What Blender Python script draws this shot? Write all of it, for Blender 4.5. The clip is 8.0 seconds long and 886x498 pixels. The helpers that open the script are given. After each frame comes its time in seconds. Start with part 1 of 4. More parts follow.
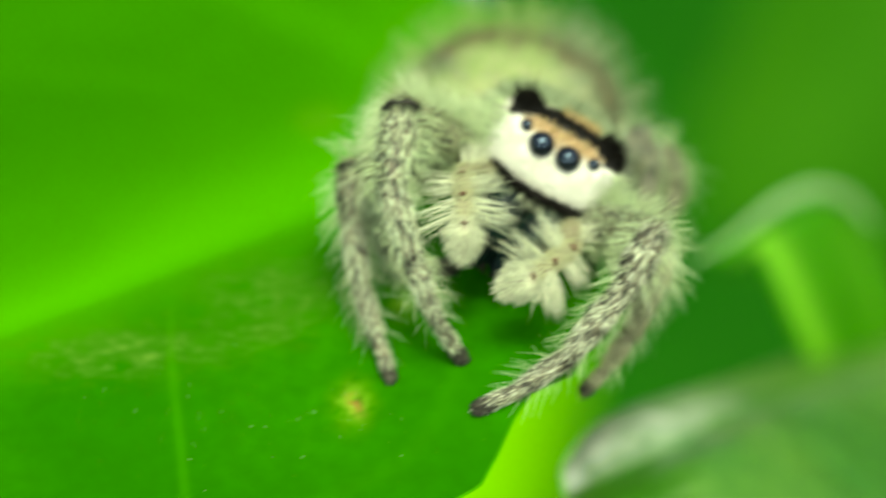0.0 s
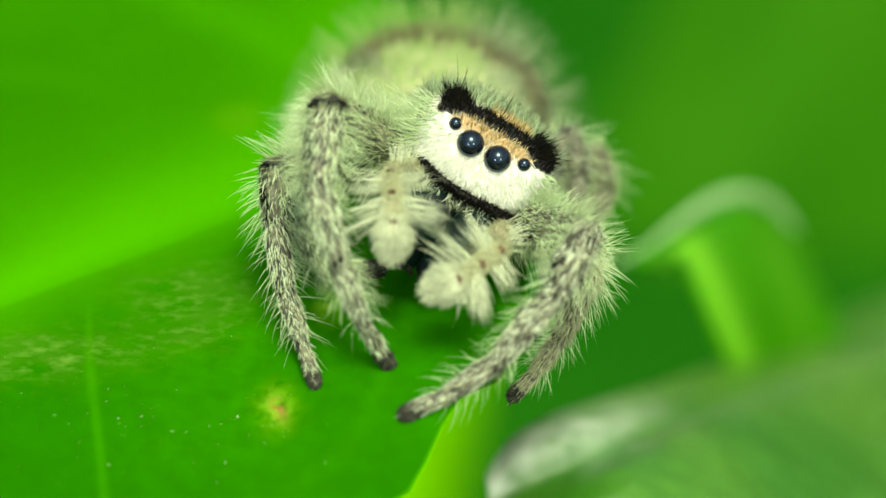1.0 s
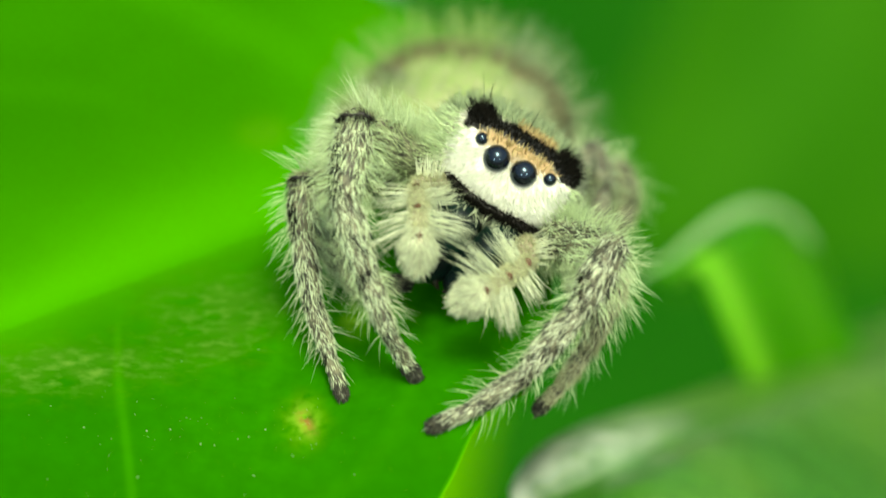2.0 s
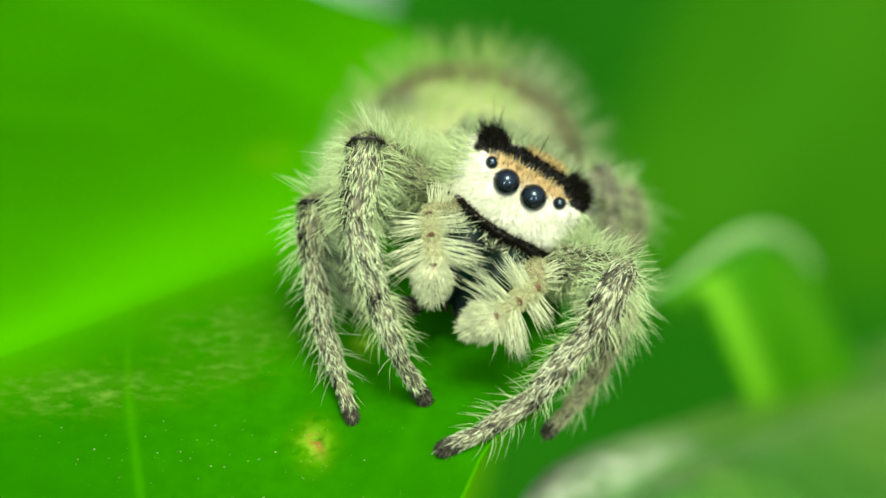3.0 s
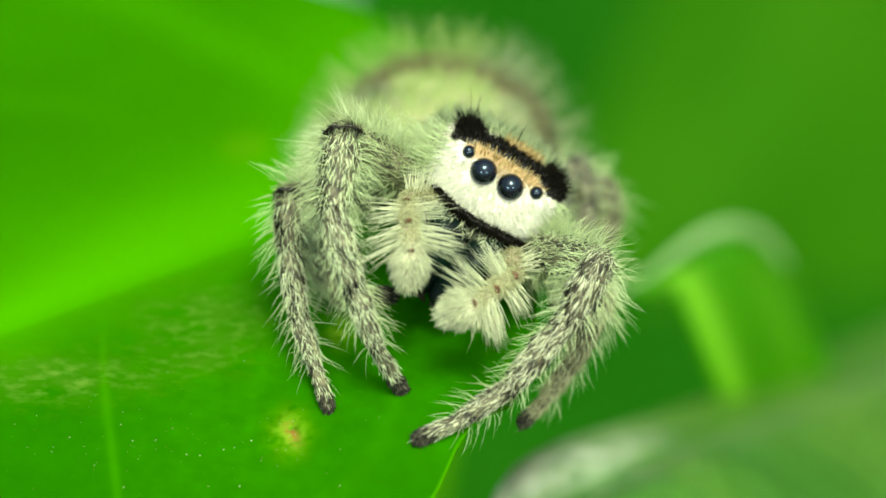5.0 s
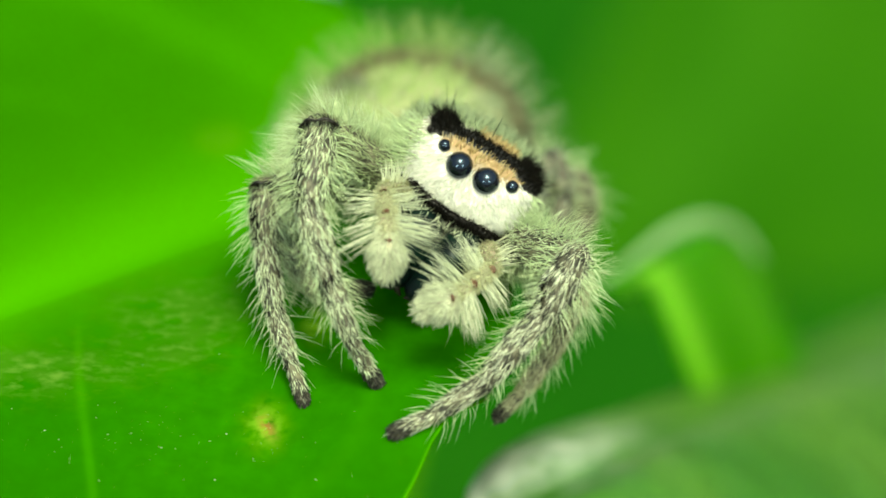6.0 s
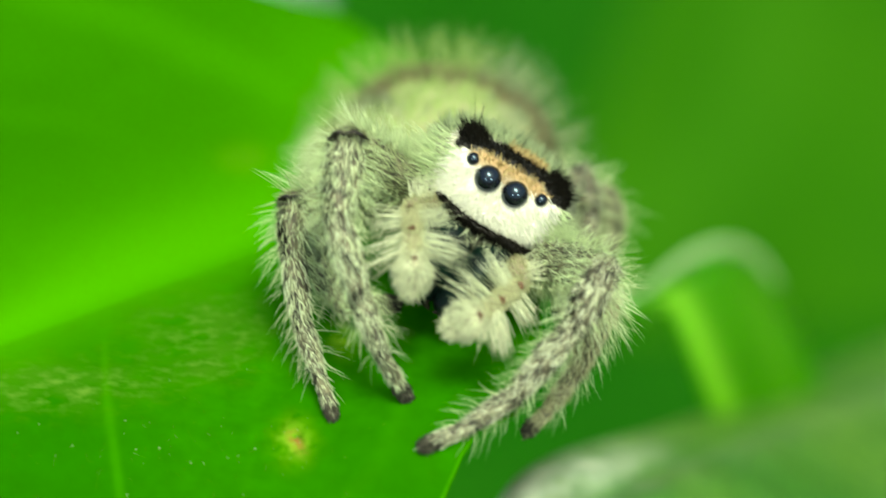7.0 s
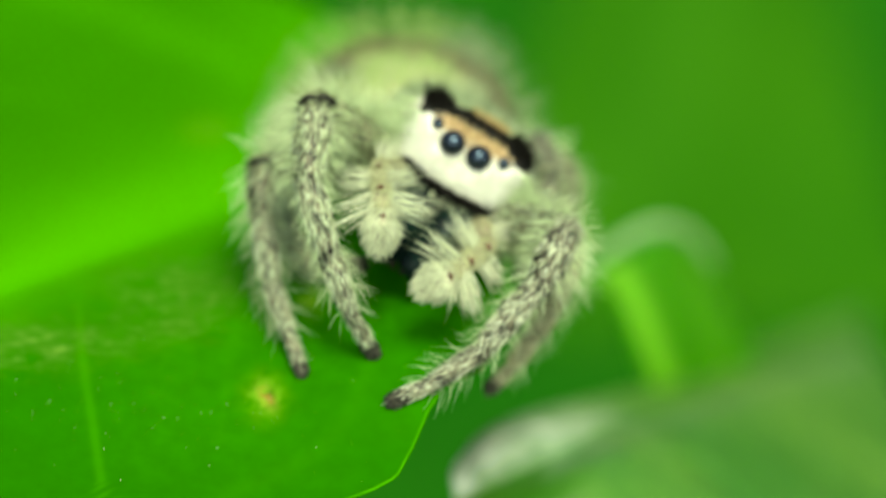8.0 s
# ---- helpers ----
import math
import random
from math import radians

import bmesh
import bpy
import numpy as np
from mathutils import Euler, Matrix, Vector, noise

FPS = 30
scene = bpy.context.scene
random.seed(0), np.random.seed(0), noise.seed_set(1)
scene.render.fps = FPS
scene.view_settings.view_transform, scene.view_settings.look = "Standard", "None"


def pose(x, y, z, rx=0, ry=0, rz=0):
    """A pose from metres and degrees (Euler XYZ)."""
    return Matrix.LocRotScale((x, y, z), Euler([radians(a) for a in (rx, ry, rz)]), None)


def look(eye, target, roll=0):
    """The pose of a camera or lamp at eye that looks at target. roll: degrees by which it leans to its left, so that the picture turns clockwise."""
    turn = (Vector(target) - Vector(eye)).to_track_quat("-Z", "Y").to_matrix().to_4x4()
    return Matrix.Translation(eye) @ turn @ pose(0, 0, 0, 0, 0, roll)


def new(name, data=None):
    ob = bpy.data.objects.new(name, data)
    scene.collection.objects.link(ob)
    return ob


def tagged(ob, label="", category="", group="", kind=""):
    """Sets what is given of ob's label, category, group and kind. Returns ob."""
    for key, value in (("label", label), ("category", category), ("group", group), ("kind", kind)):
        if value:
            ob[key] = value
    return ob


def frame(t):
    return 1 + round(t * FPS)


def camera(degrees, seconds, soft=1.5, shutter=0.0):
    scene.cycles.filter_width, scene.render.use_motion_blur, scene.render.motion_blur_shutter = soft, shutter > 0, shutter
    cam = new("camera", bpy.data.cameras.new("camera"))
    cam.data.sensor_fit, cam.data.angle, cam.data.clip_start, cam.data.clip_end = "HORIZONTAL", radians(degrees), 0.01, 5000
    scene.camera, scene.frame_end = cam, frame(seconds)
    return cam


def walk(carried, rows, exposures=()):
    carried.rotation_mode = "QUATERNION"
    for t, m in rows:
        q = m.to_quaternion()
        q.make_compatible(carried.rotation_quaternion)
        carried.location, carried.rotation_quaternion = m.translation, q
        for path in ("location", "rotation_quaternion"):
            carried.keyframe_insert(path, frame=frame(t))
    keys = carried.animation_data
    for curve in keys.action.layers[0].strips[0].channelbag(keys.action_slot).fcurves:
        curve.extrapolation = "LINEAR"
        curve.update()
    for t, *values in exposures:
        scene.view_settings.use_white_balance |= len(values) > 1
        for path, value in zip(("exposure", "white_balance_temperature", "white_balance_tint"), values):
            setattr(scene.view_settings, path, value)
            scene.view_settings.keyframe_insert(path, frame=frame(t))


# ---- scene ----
MM = 0.001
FOCUS = 0.1322          # the sharp plane stays this far before the lens

cam = camera(8.0, 8.0, shutter=0.3)
cam.data.dof.use_dof = True
cam.data.dof.focus_distance = FOCUS
cam.data.dof.aperture_fstop = 46.0
cam.data.dof.aperture_blades = 0
PATH = [
    (0.0, pose(0.004639, -0.105193, 0.084966, 50.177, 3.555, 0.944)),
    (0.1, pose(0.003509, -0.105194, 0.084348, 50.282, 3.377, 0.854)),
    (0.2, pose(0.003422, -0.104876, 0.084029, 50.388, 3.199, 0.764)),
    (0.3, pose(0.003592, -0.104427, 0.083855, 50.494, 3.021, 0.673)),
    (0.4, pose(0.003525, -0.103982, 0.083695, 50.600, 2.843, 0.582)),
    (0.5, pose(0.003453, -0.103792, 0.083465, 50.706, 2.666, 0.491)),
    (0.6, pose(0.003811, -0.103372, 0.083569, 50.613, 2.634, 0.409)),
    (0.7, pose(0.003917, -0.103183, 0.083406, 50.519, 2.603, 0.327)),
    (0.8, pose(0.003447, -0.103207, 0.083016, 50.425, 2.571, 0.245)),
    (0.9, pose(0.003198, -0.103065, 0.082816, 50.331, 2.540, 0.164)),
    (1.0, pose(0.002934, -0.102799, 0.082767, 50.237, 2.508, 0.082)),
    (1.1, pose(0.003179, -0.102763, 0.082943, 50.305, 2.538, 0.079)),
    (1.2, pose(0.003323, -0.102904, 0.082912, 50.373, 2.568, 0.077)),
    (1.3, pose(0.003278, -0.103060, 0.082871, 50.440, 2.598, 0.074)),
    (1.4, pose(0.002954, -0.103164, 0.082906, 50.508, 2.628, 0.072)),
    (1.5, pose(0.002687, -0.103343, 0.082848, 50.575, 2.658, 0.069)),
    (1.6, pose(0.002319, -0.103300, 0.083061, 50.536, 2.603, 0.049)),
    (1.7, pose(0.002358, -0.103353, 0.083139, 50.497, 2.548, 0.029)),
    (1.8, pose(0.002325, -0.103437, 0.083183, 50.458, 2.493, 0.009)),
    (1.9, pose(0.002206, -0.103596, 0.083140, 50.419, 2.438, -0.011)),
    (2.0, pose(0.002023, -0.103538, 0.083362, 50.380, 2.383, -0.031)),
    (2.1, pose(0.001865, -0.103310, 0.083682, 50.397, 2.354, -0.040)),
    (2.2, pose(0.001787, -0.103271, 0.083770, 50.413, 2.325, -0.048)),
    (3.3, pose(0.001094, -0.104125, 0.083651, 50.597, 2.004, -0.141)),
    (3.4, pose(0.001057, -0.104214, 0.083582, 50.614, 1.975, -0.150)),
    (3.5, pose(0.000983, -0.104250, 0.083579, 50.631, 1.946, -0.159)),
    (3.6, pose(0.000785, -0.104336, 0.083526, 50.621, 1.916, -0.179)),
    (3.7, pose(0.000682, -0.104316, 0.083600, 50.612, 1.886, -0.199)),
    (3.8, pose(0.000649, -0.104341, 0.083616, 50.602, 1.856, -0.219)),
    (3.9, pose(0.000613, -0.104419, 0.083568, 50.593, 1.825, -0.240)),
    (4.0, pose(0.000594, -0.104367, 0.083678, 50.583, 1.795, -0.260)),
    (4.1, pose(0.000694, -0.104345, 0.083572, 50.606, 1.786, -0.255)),
    (4.2, pose(0.000624, -0.104397, 0.083381, 50.628, 1.776, -0.250)),
    (4.3, pose(0.000747, -0.104381, 0.083267, 50.651, 1.767, -0.245)),
    (4.4, pose(0.001063, -0.104268, 0.083266, 50.673, 1.758, -0.241)),
    (4.5, pose(0.001158, -0.104237, 0.083172, 50.696, 1.748, -0.236)),
    (4.6, pose(0.001126, -0.104257, 0.083122, 50.692, 1.717, -0.256)),
    (4.7, pose(0.000929, -0.104165, 0.083214, 50.689, 1.686, -0.277)),
    (5.8, pose(0.000373, -0.103933, 0.083228, 50.651, 1.345, -0.500)),
    (5.9, pose(0.000394, -0.104022, 0.083094, 50.647, 1.314, -0.521)),
    (6.0, pose(0.000276, -0.103980, 0.083122, 50.644, 1.283, -0.541)),
    (6.1, pose(0.000226, -0.103866, 0.082810, 50.647, 1.338, -0.486)),
    (6.2, pose(0.000272, -0.103691, 0.082573, 50.650, 1.393, -0.431)),
    (6.3, pose(0.000316, -0.103524, 0.082326, 50.654, 1.448, -0.377)),
    (6.4, pose(0.000392, -0.103453, 0.081961, 50.657, 1.502, -0.322)),
    (6.5, pose(0.000484, -0.103243, 0.081767, 50.661, 1.558, -0.267)),
    (6.6, pose(0.000168, -0.103584, 0.081605, 50.805, 1.476, -0.401)),
    (6.7, pose(-0.000391, -0.103754, 0.081656, 50.949, 1.394, -0.535)),
    (6.8, pose(-0.000876, -0.103828, 0.081822, 51.094, 1.313, -0.669)),
    (6.9, pose(-0.001319, -0.104013, 0.081850, 51.239, 1.232, -0.803)),
    (7.0, pose(-0.001267, -0.104385, 0.081642, 51.384, 1.152, -0.938)),
    (7.1, pose(-0.001410, -0.105317, 0.081055, 51.582, 1.065, -1.088)),
    (7.2, pose(-0.001697, -0.105934, 0.080858, 51.781, 0.978, -1.238)),
    (7.3, pose(-0.002063, -0.106439, 0.080799, 51.980, 0.892, -1.388)),
    (7.4, pose(-0.002604, -0.106881, 0.081058, 52.179, 0.806, -1.539)),
    (7.5, pose(-0.002974, -0.107495, 0.081099, 52.378, 0.721, -1.690)),
    (7.6, pose(-0.003174, -0.107728, 0.081367, 52.316, 0.635, -1.758)),
    (7.7, pose(-0.003432, -0.107979, 0.081612, 52.254, 0.548, -1.827)),
    (7.8, pose(-0.003650, -0.108392, 0.081648, 52.192, 0.462, -1.895)),
    (7.9, pose(-0.003763, -0.108839, 0.081644, 52.130, 0.375, -1.964)),
    (8.0, pose(-0.003906, -0.108846, 0.082125, 52.068, 0.289, -2.032)),
]
walk(cam, PATH, [(0.0, 0.93, 7700, -16), (8.0, 0.93, 7700, -16)])

# ---------------------------------------------------------------- light
world = bpy.data.worlds.new("sky")
scene.world = world
world.use_nodes = True
wn = world.node_tree.nodes
sky = wn.new("ShaderNodeTexSky")
sky.sky_type = "NISHITA"
sky.sun_disc = False
SUN_DIR = Vector((0.15, -0.28, 0.94)).normalized()
sky.sun_elevation = math.asin(SUN_DIR.z)
sky.sun_rotation = math.atan2(SUN_DIR.x, SUN_DIR.y)
sky.air_density, sky.dust_density, sky.ozone_density = 1.0, 5.0, 1.0
wn["Background"].inputs["Strength"].default_value = 0.115
world.node_tree.links.new(sky.outputs[0], wn["Background"].inputs[0])

sun = new("sun", bpy.data.lights.new("sun", "SUN"))
sun.data.energy = 1.75
sun.data.angle = radians(20)
sun.data.color = (1.0, 0.97, 0.9)
sun.matrix_world = look(SUN_DIR, (0, 0, 0))

# the two small diffuse lamps beside the lens that the eyes mirror
for side in (-1, 1):
    lamp = new("twin_lamp", bpy.data.lights.new("twin_lamp", "AREA"))
    lamp.data.shape, lamp.data.size = "DISK", 0.021
    lamp.data.energy = 0.028
    lamp.matrix_world = look((0.012 + 0.060 * side, -0.122, 0.076), (0, 0, 0))

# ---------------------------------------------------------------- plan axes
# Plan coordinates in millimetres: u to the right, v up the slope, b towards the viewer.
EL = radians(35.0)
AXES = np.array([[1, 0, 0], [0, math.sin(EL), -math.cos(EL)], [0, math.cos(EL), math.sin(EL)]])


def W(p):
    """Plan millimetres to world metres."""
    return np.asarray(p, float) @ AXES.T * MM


def unit(a):
    a = np.asarray(a, float)
    return a / np.maximum(np.linalg.norm(a, axis=-1, keepdims=True), 1e-9)


def smooth(a, b, x):
    t = np.clip((np.asarray(x, float) - a) / (b - a), 0, 1)
    return t * t * (3 - 2 * t)


# ---------------------------------------------------------------- materials
def node_mat(name):
    m = bpy.data.materials.new(name)
    m.use_nodes = True
    n, l = m.node_tree.nodes, m.node_tree.links
    co = n.new("ShaderNodeTexCoord")
    mm = n.new("ShaderNodeVectorMath")
    mm.operation = "SCALE"
    mm.inputs["Scale"].default_value = 1000.0
    l.new(co.outputs["Object"], mm.inputs[0])
    return m, n, l, n["Principled BSDF"], mm.outputs[0]


def noise_fac(n, l, vec, scale, detail=3.0, lo=0.35, hi=0.65):
    t = n.new("ShaderNodeTexNoise")
    t.inputs["Scale"].default_value = scale
    t.inputs["Detail"].default_value = detail
    l.new(vec, t.inputs["Vector"])
    r = n.new("ShaderNodeMapRange")
    r.inputs[1].default_value, r.inputs[2].default_value = lo, hi
    l.new(t.outputs["Fac"], r.inputs[0])
    return r.outputs[0]


def mix_rgb(n, l, fac, a, b, blend="MIX"):
    m = n.new("ShaderNodeMix")
    m.data_type = "RGBA"
    m.blend_type = blend
    for sock, v in ((m.inputs[0], fac), (m.inputs[6], a), (m.inputs[7], b)):
        if isinstance(v, (int, float)):
            sock.default_value = v
        elif isinstance(v, tuple):
            sock.default_value = (*v, 1)
        else:
            l.new(v, sock)
    return m.outputs[2]


def bump(n, l, p, height, strength, dist):
    b = n.new("ShaderNodeBump")
    b.inputs["Strength"].default_value = strength
    b.inputs["Distance"].default_value = dist
    l.new(height, b.inputs["Height"])
    l.new(b.outputs[0], p.inputs["Normal"])
    return b


def attribute(n, name):
    a = n.new("ShaderNodeAttribute")
    a.attribute_name = name
    return a.outputs["Fac"]


def with_translucent(m, n, l, p, colour, share):
    out = n["Material Output"]
    tr = n.new("ShaderNodeBsdfTranslucent")
    if isinstance(colour, tuple):
        tr.inputs[0].default_value = (*colour, 1)
    else:
        l.new(colour, tr.inputs[0])
    mx = n.new("ShaderNodeMixShader")
    mx.inputs[0].default_value = share
    l.new(p.outputs[0], mx.inputs[1])
    l.new(tr.outputs[0], mx.inputs[2])
    l.new(mx.outputs[0], out.inputs["Surface"])


def leaf_mat(name, dark, light, vein_and_light, rough=0.35, share=0.3, glow=1.6, marked=False, spec=0.2, wave=0.0, coat=0.0):
    m, n, l, p, vec = node_mat(name)
    big = noise_fac(n, l, vec, 0.16, 2)
    col = mix_rgb(n, l, big, dark, light)
    fine = noise_fac(n, l, vec, 2.2, 5, 0.3, 1.1)
    col = mix_rgb(n, l, fine, col, tuple(c * 0.75 for c in dark))
    # Mask of veins and of light put into the leaf colour.
    rib_and_light = attribute(n, "vein_and_light")
    # Noise breaks up the sheen painted on the glossy leaf.
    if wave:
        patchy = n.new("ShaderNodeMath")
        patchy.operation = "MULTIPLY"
        l.new(rib_and_light, patchy.inputs[0])
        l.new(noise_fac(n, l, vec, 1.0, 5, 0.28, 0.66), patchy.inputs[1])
        rib_and_light = patchy.outputs[0]
    col = mix_rgb(n, l, rib_and_light, col, vein_and_light)
    if marked:
        sm = n.new("ShaderNodeMath")
        sm.operation = "MULTIPLY"
        strip = n.new("ShaderNodeVectorMath")
        strip.operation = "MULTIPLY"
        strip.inputs[1].default_value = (1.0, 1.7, 1.7)
        l.new(vec, strip.inputs[0])
        l.new(noise_fac(n, l, strip.outputs[0], 2.8, 9, 0.48, 0.74), sm.inputs[0])
        stain = attribute(n, "stain")
        l.new(stain, sm.inputs[1])
        cloud = n.new("ShaderNodeMath")
        cloud.operation = "MULTIPLY"
        l.new(noise_fac(n, l, strip.outputs[0], 1.1, 4, 0.30, 0.75), cloud.inputs[0])
        l.new(stain, cloud.inputs[1])
        col = mix_rgb(n, l, cloud.outputs[0], col, (0.080, 0.215, 0.016))
        col = mix_rgb(n, l, sm.outputs[0], col, (0.135, 0.285, 0.035))
        hm = n.new("ShaderNodeMath")
        hm.operation = "MULTIPLY"
        l.new(noise_fac(n, l, vec, 3.2, 5, 0.30, 0.56), hm.inputs[0])
        l.new(attribute(n, "halo"), hm.inputs[1])
        col = mix_rgb(n, l, hm.outputs[0], col, (0.24, 0.46, 0.03))
        sp = n.new("ShaderNodeMath")
        sp.operation = "MULTIPLY"
        l.new(noise_fac(n, l, vec, 6.0, 5, 0.36, 0.52), sp.inputs[0])
        l.new(attribute(n, "scar"), sp.inputs[1])
        col = mix_rgb(n, l, sp.outputs[0], col, (0.30, 0.15, 0.04))
    l.new(col, p.inputs["Base Color"])
    p.inputs["Roughness"].default_value = rough
    p.inputs["Specular IOR Level"].default_value = spec
    p.inputs["Coat Weight"].default_value = coat
    p.inputs["Coat Roughness"].default_value = 0.3
    p.inputs["Coat IOR"].default_value = 1.7
    relief = noise_fac(n, l, vec, 9.0, 4, 0.2, 0.8)
    if wave:
        relief = noise_fac(n, l, vec, 0.9, 4, 0.2, 0.8)
        bump(n, l, p, relief, 0.8, wave)
    else:
        bump(n, l, p, relief, 0.25, 0.00003)
    bright = mix_rgb(n, l, 1.0, col, (glow, glow, glow * 0.6), "MULTIPLY")
    with_translucent(m, n, l, p, bright, share)
    return m


def hair_mat(name, stops, rough=0.45, share=0.25, spec=0.4, tone=(0.95, 1.0, 0.92)):
    """Each hair takes one colour of the ramp."""
    stops = [(pos, tuple(a * b for a, b in zip(c, tone))) for pos, c in stops]
    m, n, l, p, vec = node_mat(name)
    g = n.new("ShaderNodeNewGeometry")
    r = n.new("ShaderNodeValToRGB")
    r.color_ramp.elements[0].position, r.color_ramp.elements[0].color = stops[0][0], (*stops[0][1], 1)
    r.color_ramp.elements[1].position, r.color_ramp.elements[1].color = stops[-1][0], (*stops[-1][1], 1)
    for pos, c in stops[1:-1]:
        e = r.color_ramp.elements.new(pos)
        e.color = (*c, 1)
    l.new(g.outputs["Random Per Island"], r.inputs[0])
    l.new(r.outputs[0], p.inputs["Base Color"])
    p.inputs["Roughness"].default_value = rough
    p.inputs["Specular IOR Level"].default_value = spec
    if share:
        with_translucent(m, n, l, p, r.outputs[0], share)
    return m


def skin_mat(name, a, b, rough=0.5, metal=0.0, scale=4.0):
    m, n, l, p, vec = node_mat(name)
    f = noise_fac(n, l, vec, scale, 4)
    l.new(mix_rgb(n, l, f, a, b), p.inputs["Base Color"])
    p.inputs["Roughness"].default_value = rough
    p.inputs["Metallic"].default_value = metal
    bump(n, l, p, noise_fac(n, l, vec, scale * 4, 3, 0.2, 0.8), 0.4, 0.00003)
    return m


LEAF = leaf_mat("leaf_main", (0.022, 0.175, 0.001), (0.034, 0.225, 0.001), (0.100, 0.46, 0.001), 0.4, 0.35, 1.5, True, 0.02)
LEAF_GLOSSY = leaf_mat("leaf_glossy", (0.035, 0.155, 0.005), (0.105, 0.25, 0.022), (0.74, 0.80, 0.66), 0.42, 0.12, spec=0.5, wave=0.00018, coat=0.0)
LEAF_CURL = leaf_mat("leaf_young", (0.055, 0.30, 0.003), (0.075, 0.34, 0.006), (0.22, 0.54, 0.035), 0.4, 0.45, 1.7, spec=0.3, coat=0.1)
RIM = leaf_mat("leaf_rim", (0.26, 0.46, 0.17), (0.34, 0.54, 0.24), (0.3, 0.5, 0.2), 0.35, 0.2, 1.2, spec=0.8)
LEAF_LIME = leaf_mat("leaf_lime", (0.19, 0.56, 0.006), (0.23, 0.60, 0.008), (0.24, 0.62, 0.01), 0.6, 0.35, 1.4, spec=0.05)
LEAF_FAR = leaf_mat("leaf_far", (0.034, 0.175, 0.006), (0.052, 0.215, 0.008), (0.085, 0.30, 0.02), 0.5, 0.35, spec=0.03)
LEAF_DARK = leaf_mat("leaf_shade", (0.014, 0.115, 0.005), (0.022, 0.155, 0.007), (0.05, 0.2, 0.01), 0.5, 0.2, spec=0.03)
STEM = leaf_mat("stem_green", (0.04, 0.2, 0.01), (0.06, 0.26, 0.015), (0.1, 0.3, 0.02), 0.45, 0.05)
SOIL = skin_mat("soil", (0.03, 0.022, 0.014), (0.07, 0.05, 0.03), 0.9, 0.0, 0.2)
CRUST = skin_mat("scar_crust", (0.30, 0.26, 0.12), (0.46, 0.42, 0.22), 0.7)
DUST = skin_mat("dust_pale", (0.40, 0.50, 0.28), (0.56, 0.64, 0.42), 0.6)

SKIN = skin_mat("leg_skin", (0.025, 0.024, 0.016), (0.17, 0.165, 0.10), 0.6)
SKIN_PALE = skin_mat("abdomen_skin", (0.33, 0.34, 0.18), (0.44, 0.45, 0.25), 0.6, 0, 1.5)
SKIN_DARK = skin_mat("carapace_skin", (0.02, 0.017, 0.012), (0.06, 0.05, 0.035), 0.5)
SKIN_HEAD, hn, hl, hp, hvec = node_mat("head_skin")
hcol = mix_rgb(hn, hl, noise_fac(hn, hl, hvec, 6.0, 4), (0.22, 0.22, 0.15), (0.34, 0.34, 0.25))
hcol = mix_rgb(hn, hl, attribute(hn, "white"), hcol, (0.84, 0.83, 0.76))
hcol = mix_rgb(hn, hl, attribute(hn, "tan"), hcol, (0.38, 0.25, 0.12))
hcol = mix_rgb(hn, hl, attribute(hn, "black"), hcol, (0.005, 0.0045, 0.004))
hl.new(hcol, hp.inputs["Base Color"])
hp.inputs["Roughness"].default_value = 0.7
SKIN_PALP = skin_mat("palp_skin", (0.22, 0.18, 0.12), (0.42, 0.36, 0.26), 0.6)
JOINT = skin_mat("palp_joint", (0.07, 0.032, 0.016), (0.17, 0.085, 0.045), 0.5)
CHELICERA = skin_mat("chelicera_metal", (0.002, 0.016, 0.010), (0.004, 0.006, 0.008), 0.38, 0.2, 2.0)
CHELICERA.node_tree.nodes["Principled BSDF"].inputs["Specular IOR Level"].default_value = 0.22
FANG = skin_mat("fang_black", (0.006, 0.005, 0.004), (0.015, 0.010, 0.008), 0.4)

HAIR_LEG = hair_mat("hair_leg", [(0.0, (0.010, 0.012, 0.008)), (0.32, (0.018, 0.020, 0.013)), (0.35, (0.536, 0.610, 0.375)), (0.6, (0.714, 0.800, 0.537)), (1.0, (0.822, 0.920, 0.665))], 0.45, 0.12)
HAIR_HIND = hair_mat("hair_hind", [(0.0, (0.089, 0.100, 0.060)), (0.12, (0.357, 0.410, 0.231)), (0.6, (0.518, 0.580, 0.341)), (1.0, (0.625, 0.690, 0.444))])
HAIR_PALE = hair_mat("hair_pale", [(0.0, (0.518, 0.610, 0.341)), (0.5, (0.678, 0.780, 0.478)), (1.0, (0.786, 0.890, 0.615))], 0.4, 0.22)
HAIR_PALP = hair_mat("hair_palp", [(0.0, (0.56, 0.56, 0.41)), (0.5, (0.70, 0.72, 0.53)), (1.0, (0.84, 0.86, 0.68))], 0.4, 0.2)
HAIR_YELLOW = hair_mat("hair_yellow", [(0.0, (0.28, 0.36, 0.13)), (0.5, (0.41, 0.50, 0.22)), (1.0, (0.52, 0.62, 0.32))], 0.45, 0.2, tone=(0.85, 1.0, 0.70))
HAIR_ASH = hair_mat("hair_ash", [(0.0, (0.193, 0.216, 0.161)), (0.4, (0.356, 0.400, 0.301)), (1.0, (0.534, 0.584, 0.461))], 0.45, 0.2, tone=(0.86, 0.98, 0.70))
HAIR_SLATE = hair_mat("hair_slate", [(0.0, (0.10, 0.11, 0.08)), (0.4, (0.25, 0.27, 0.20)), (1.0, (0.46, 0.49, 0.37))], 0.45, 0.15)
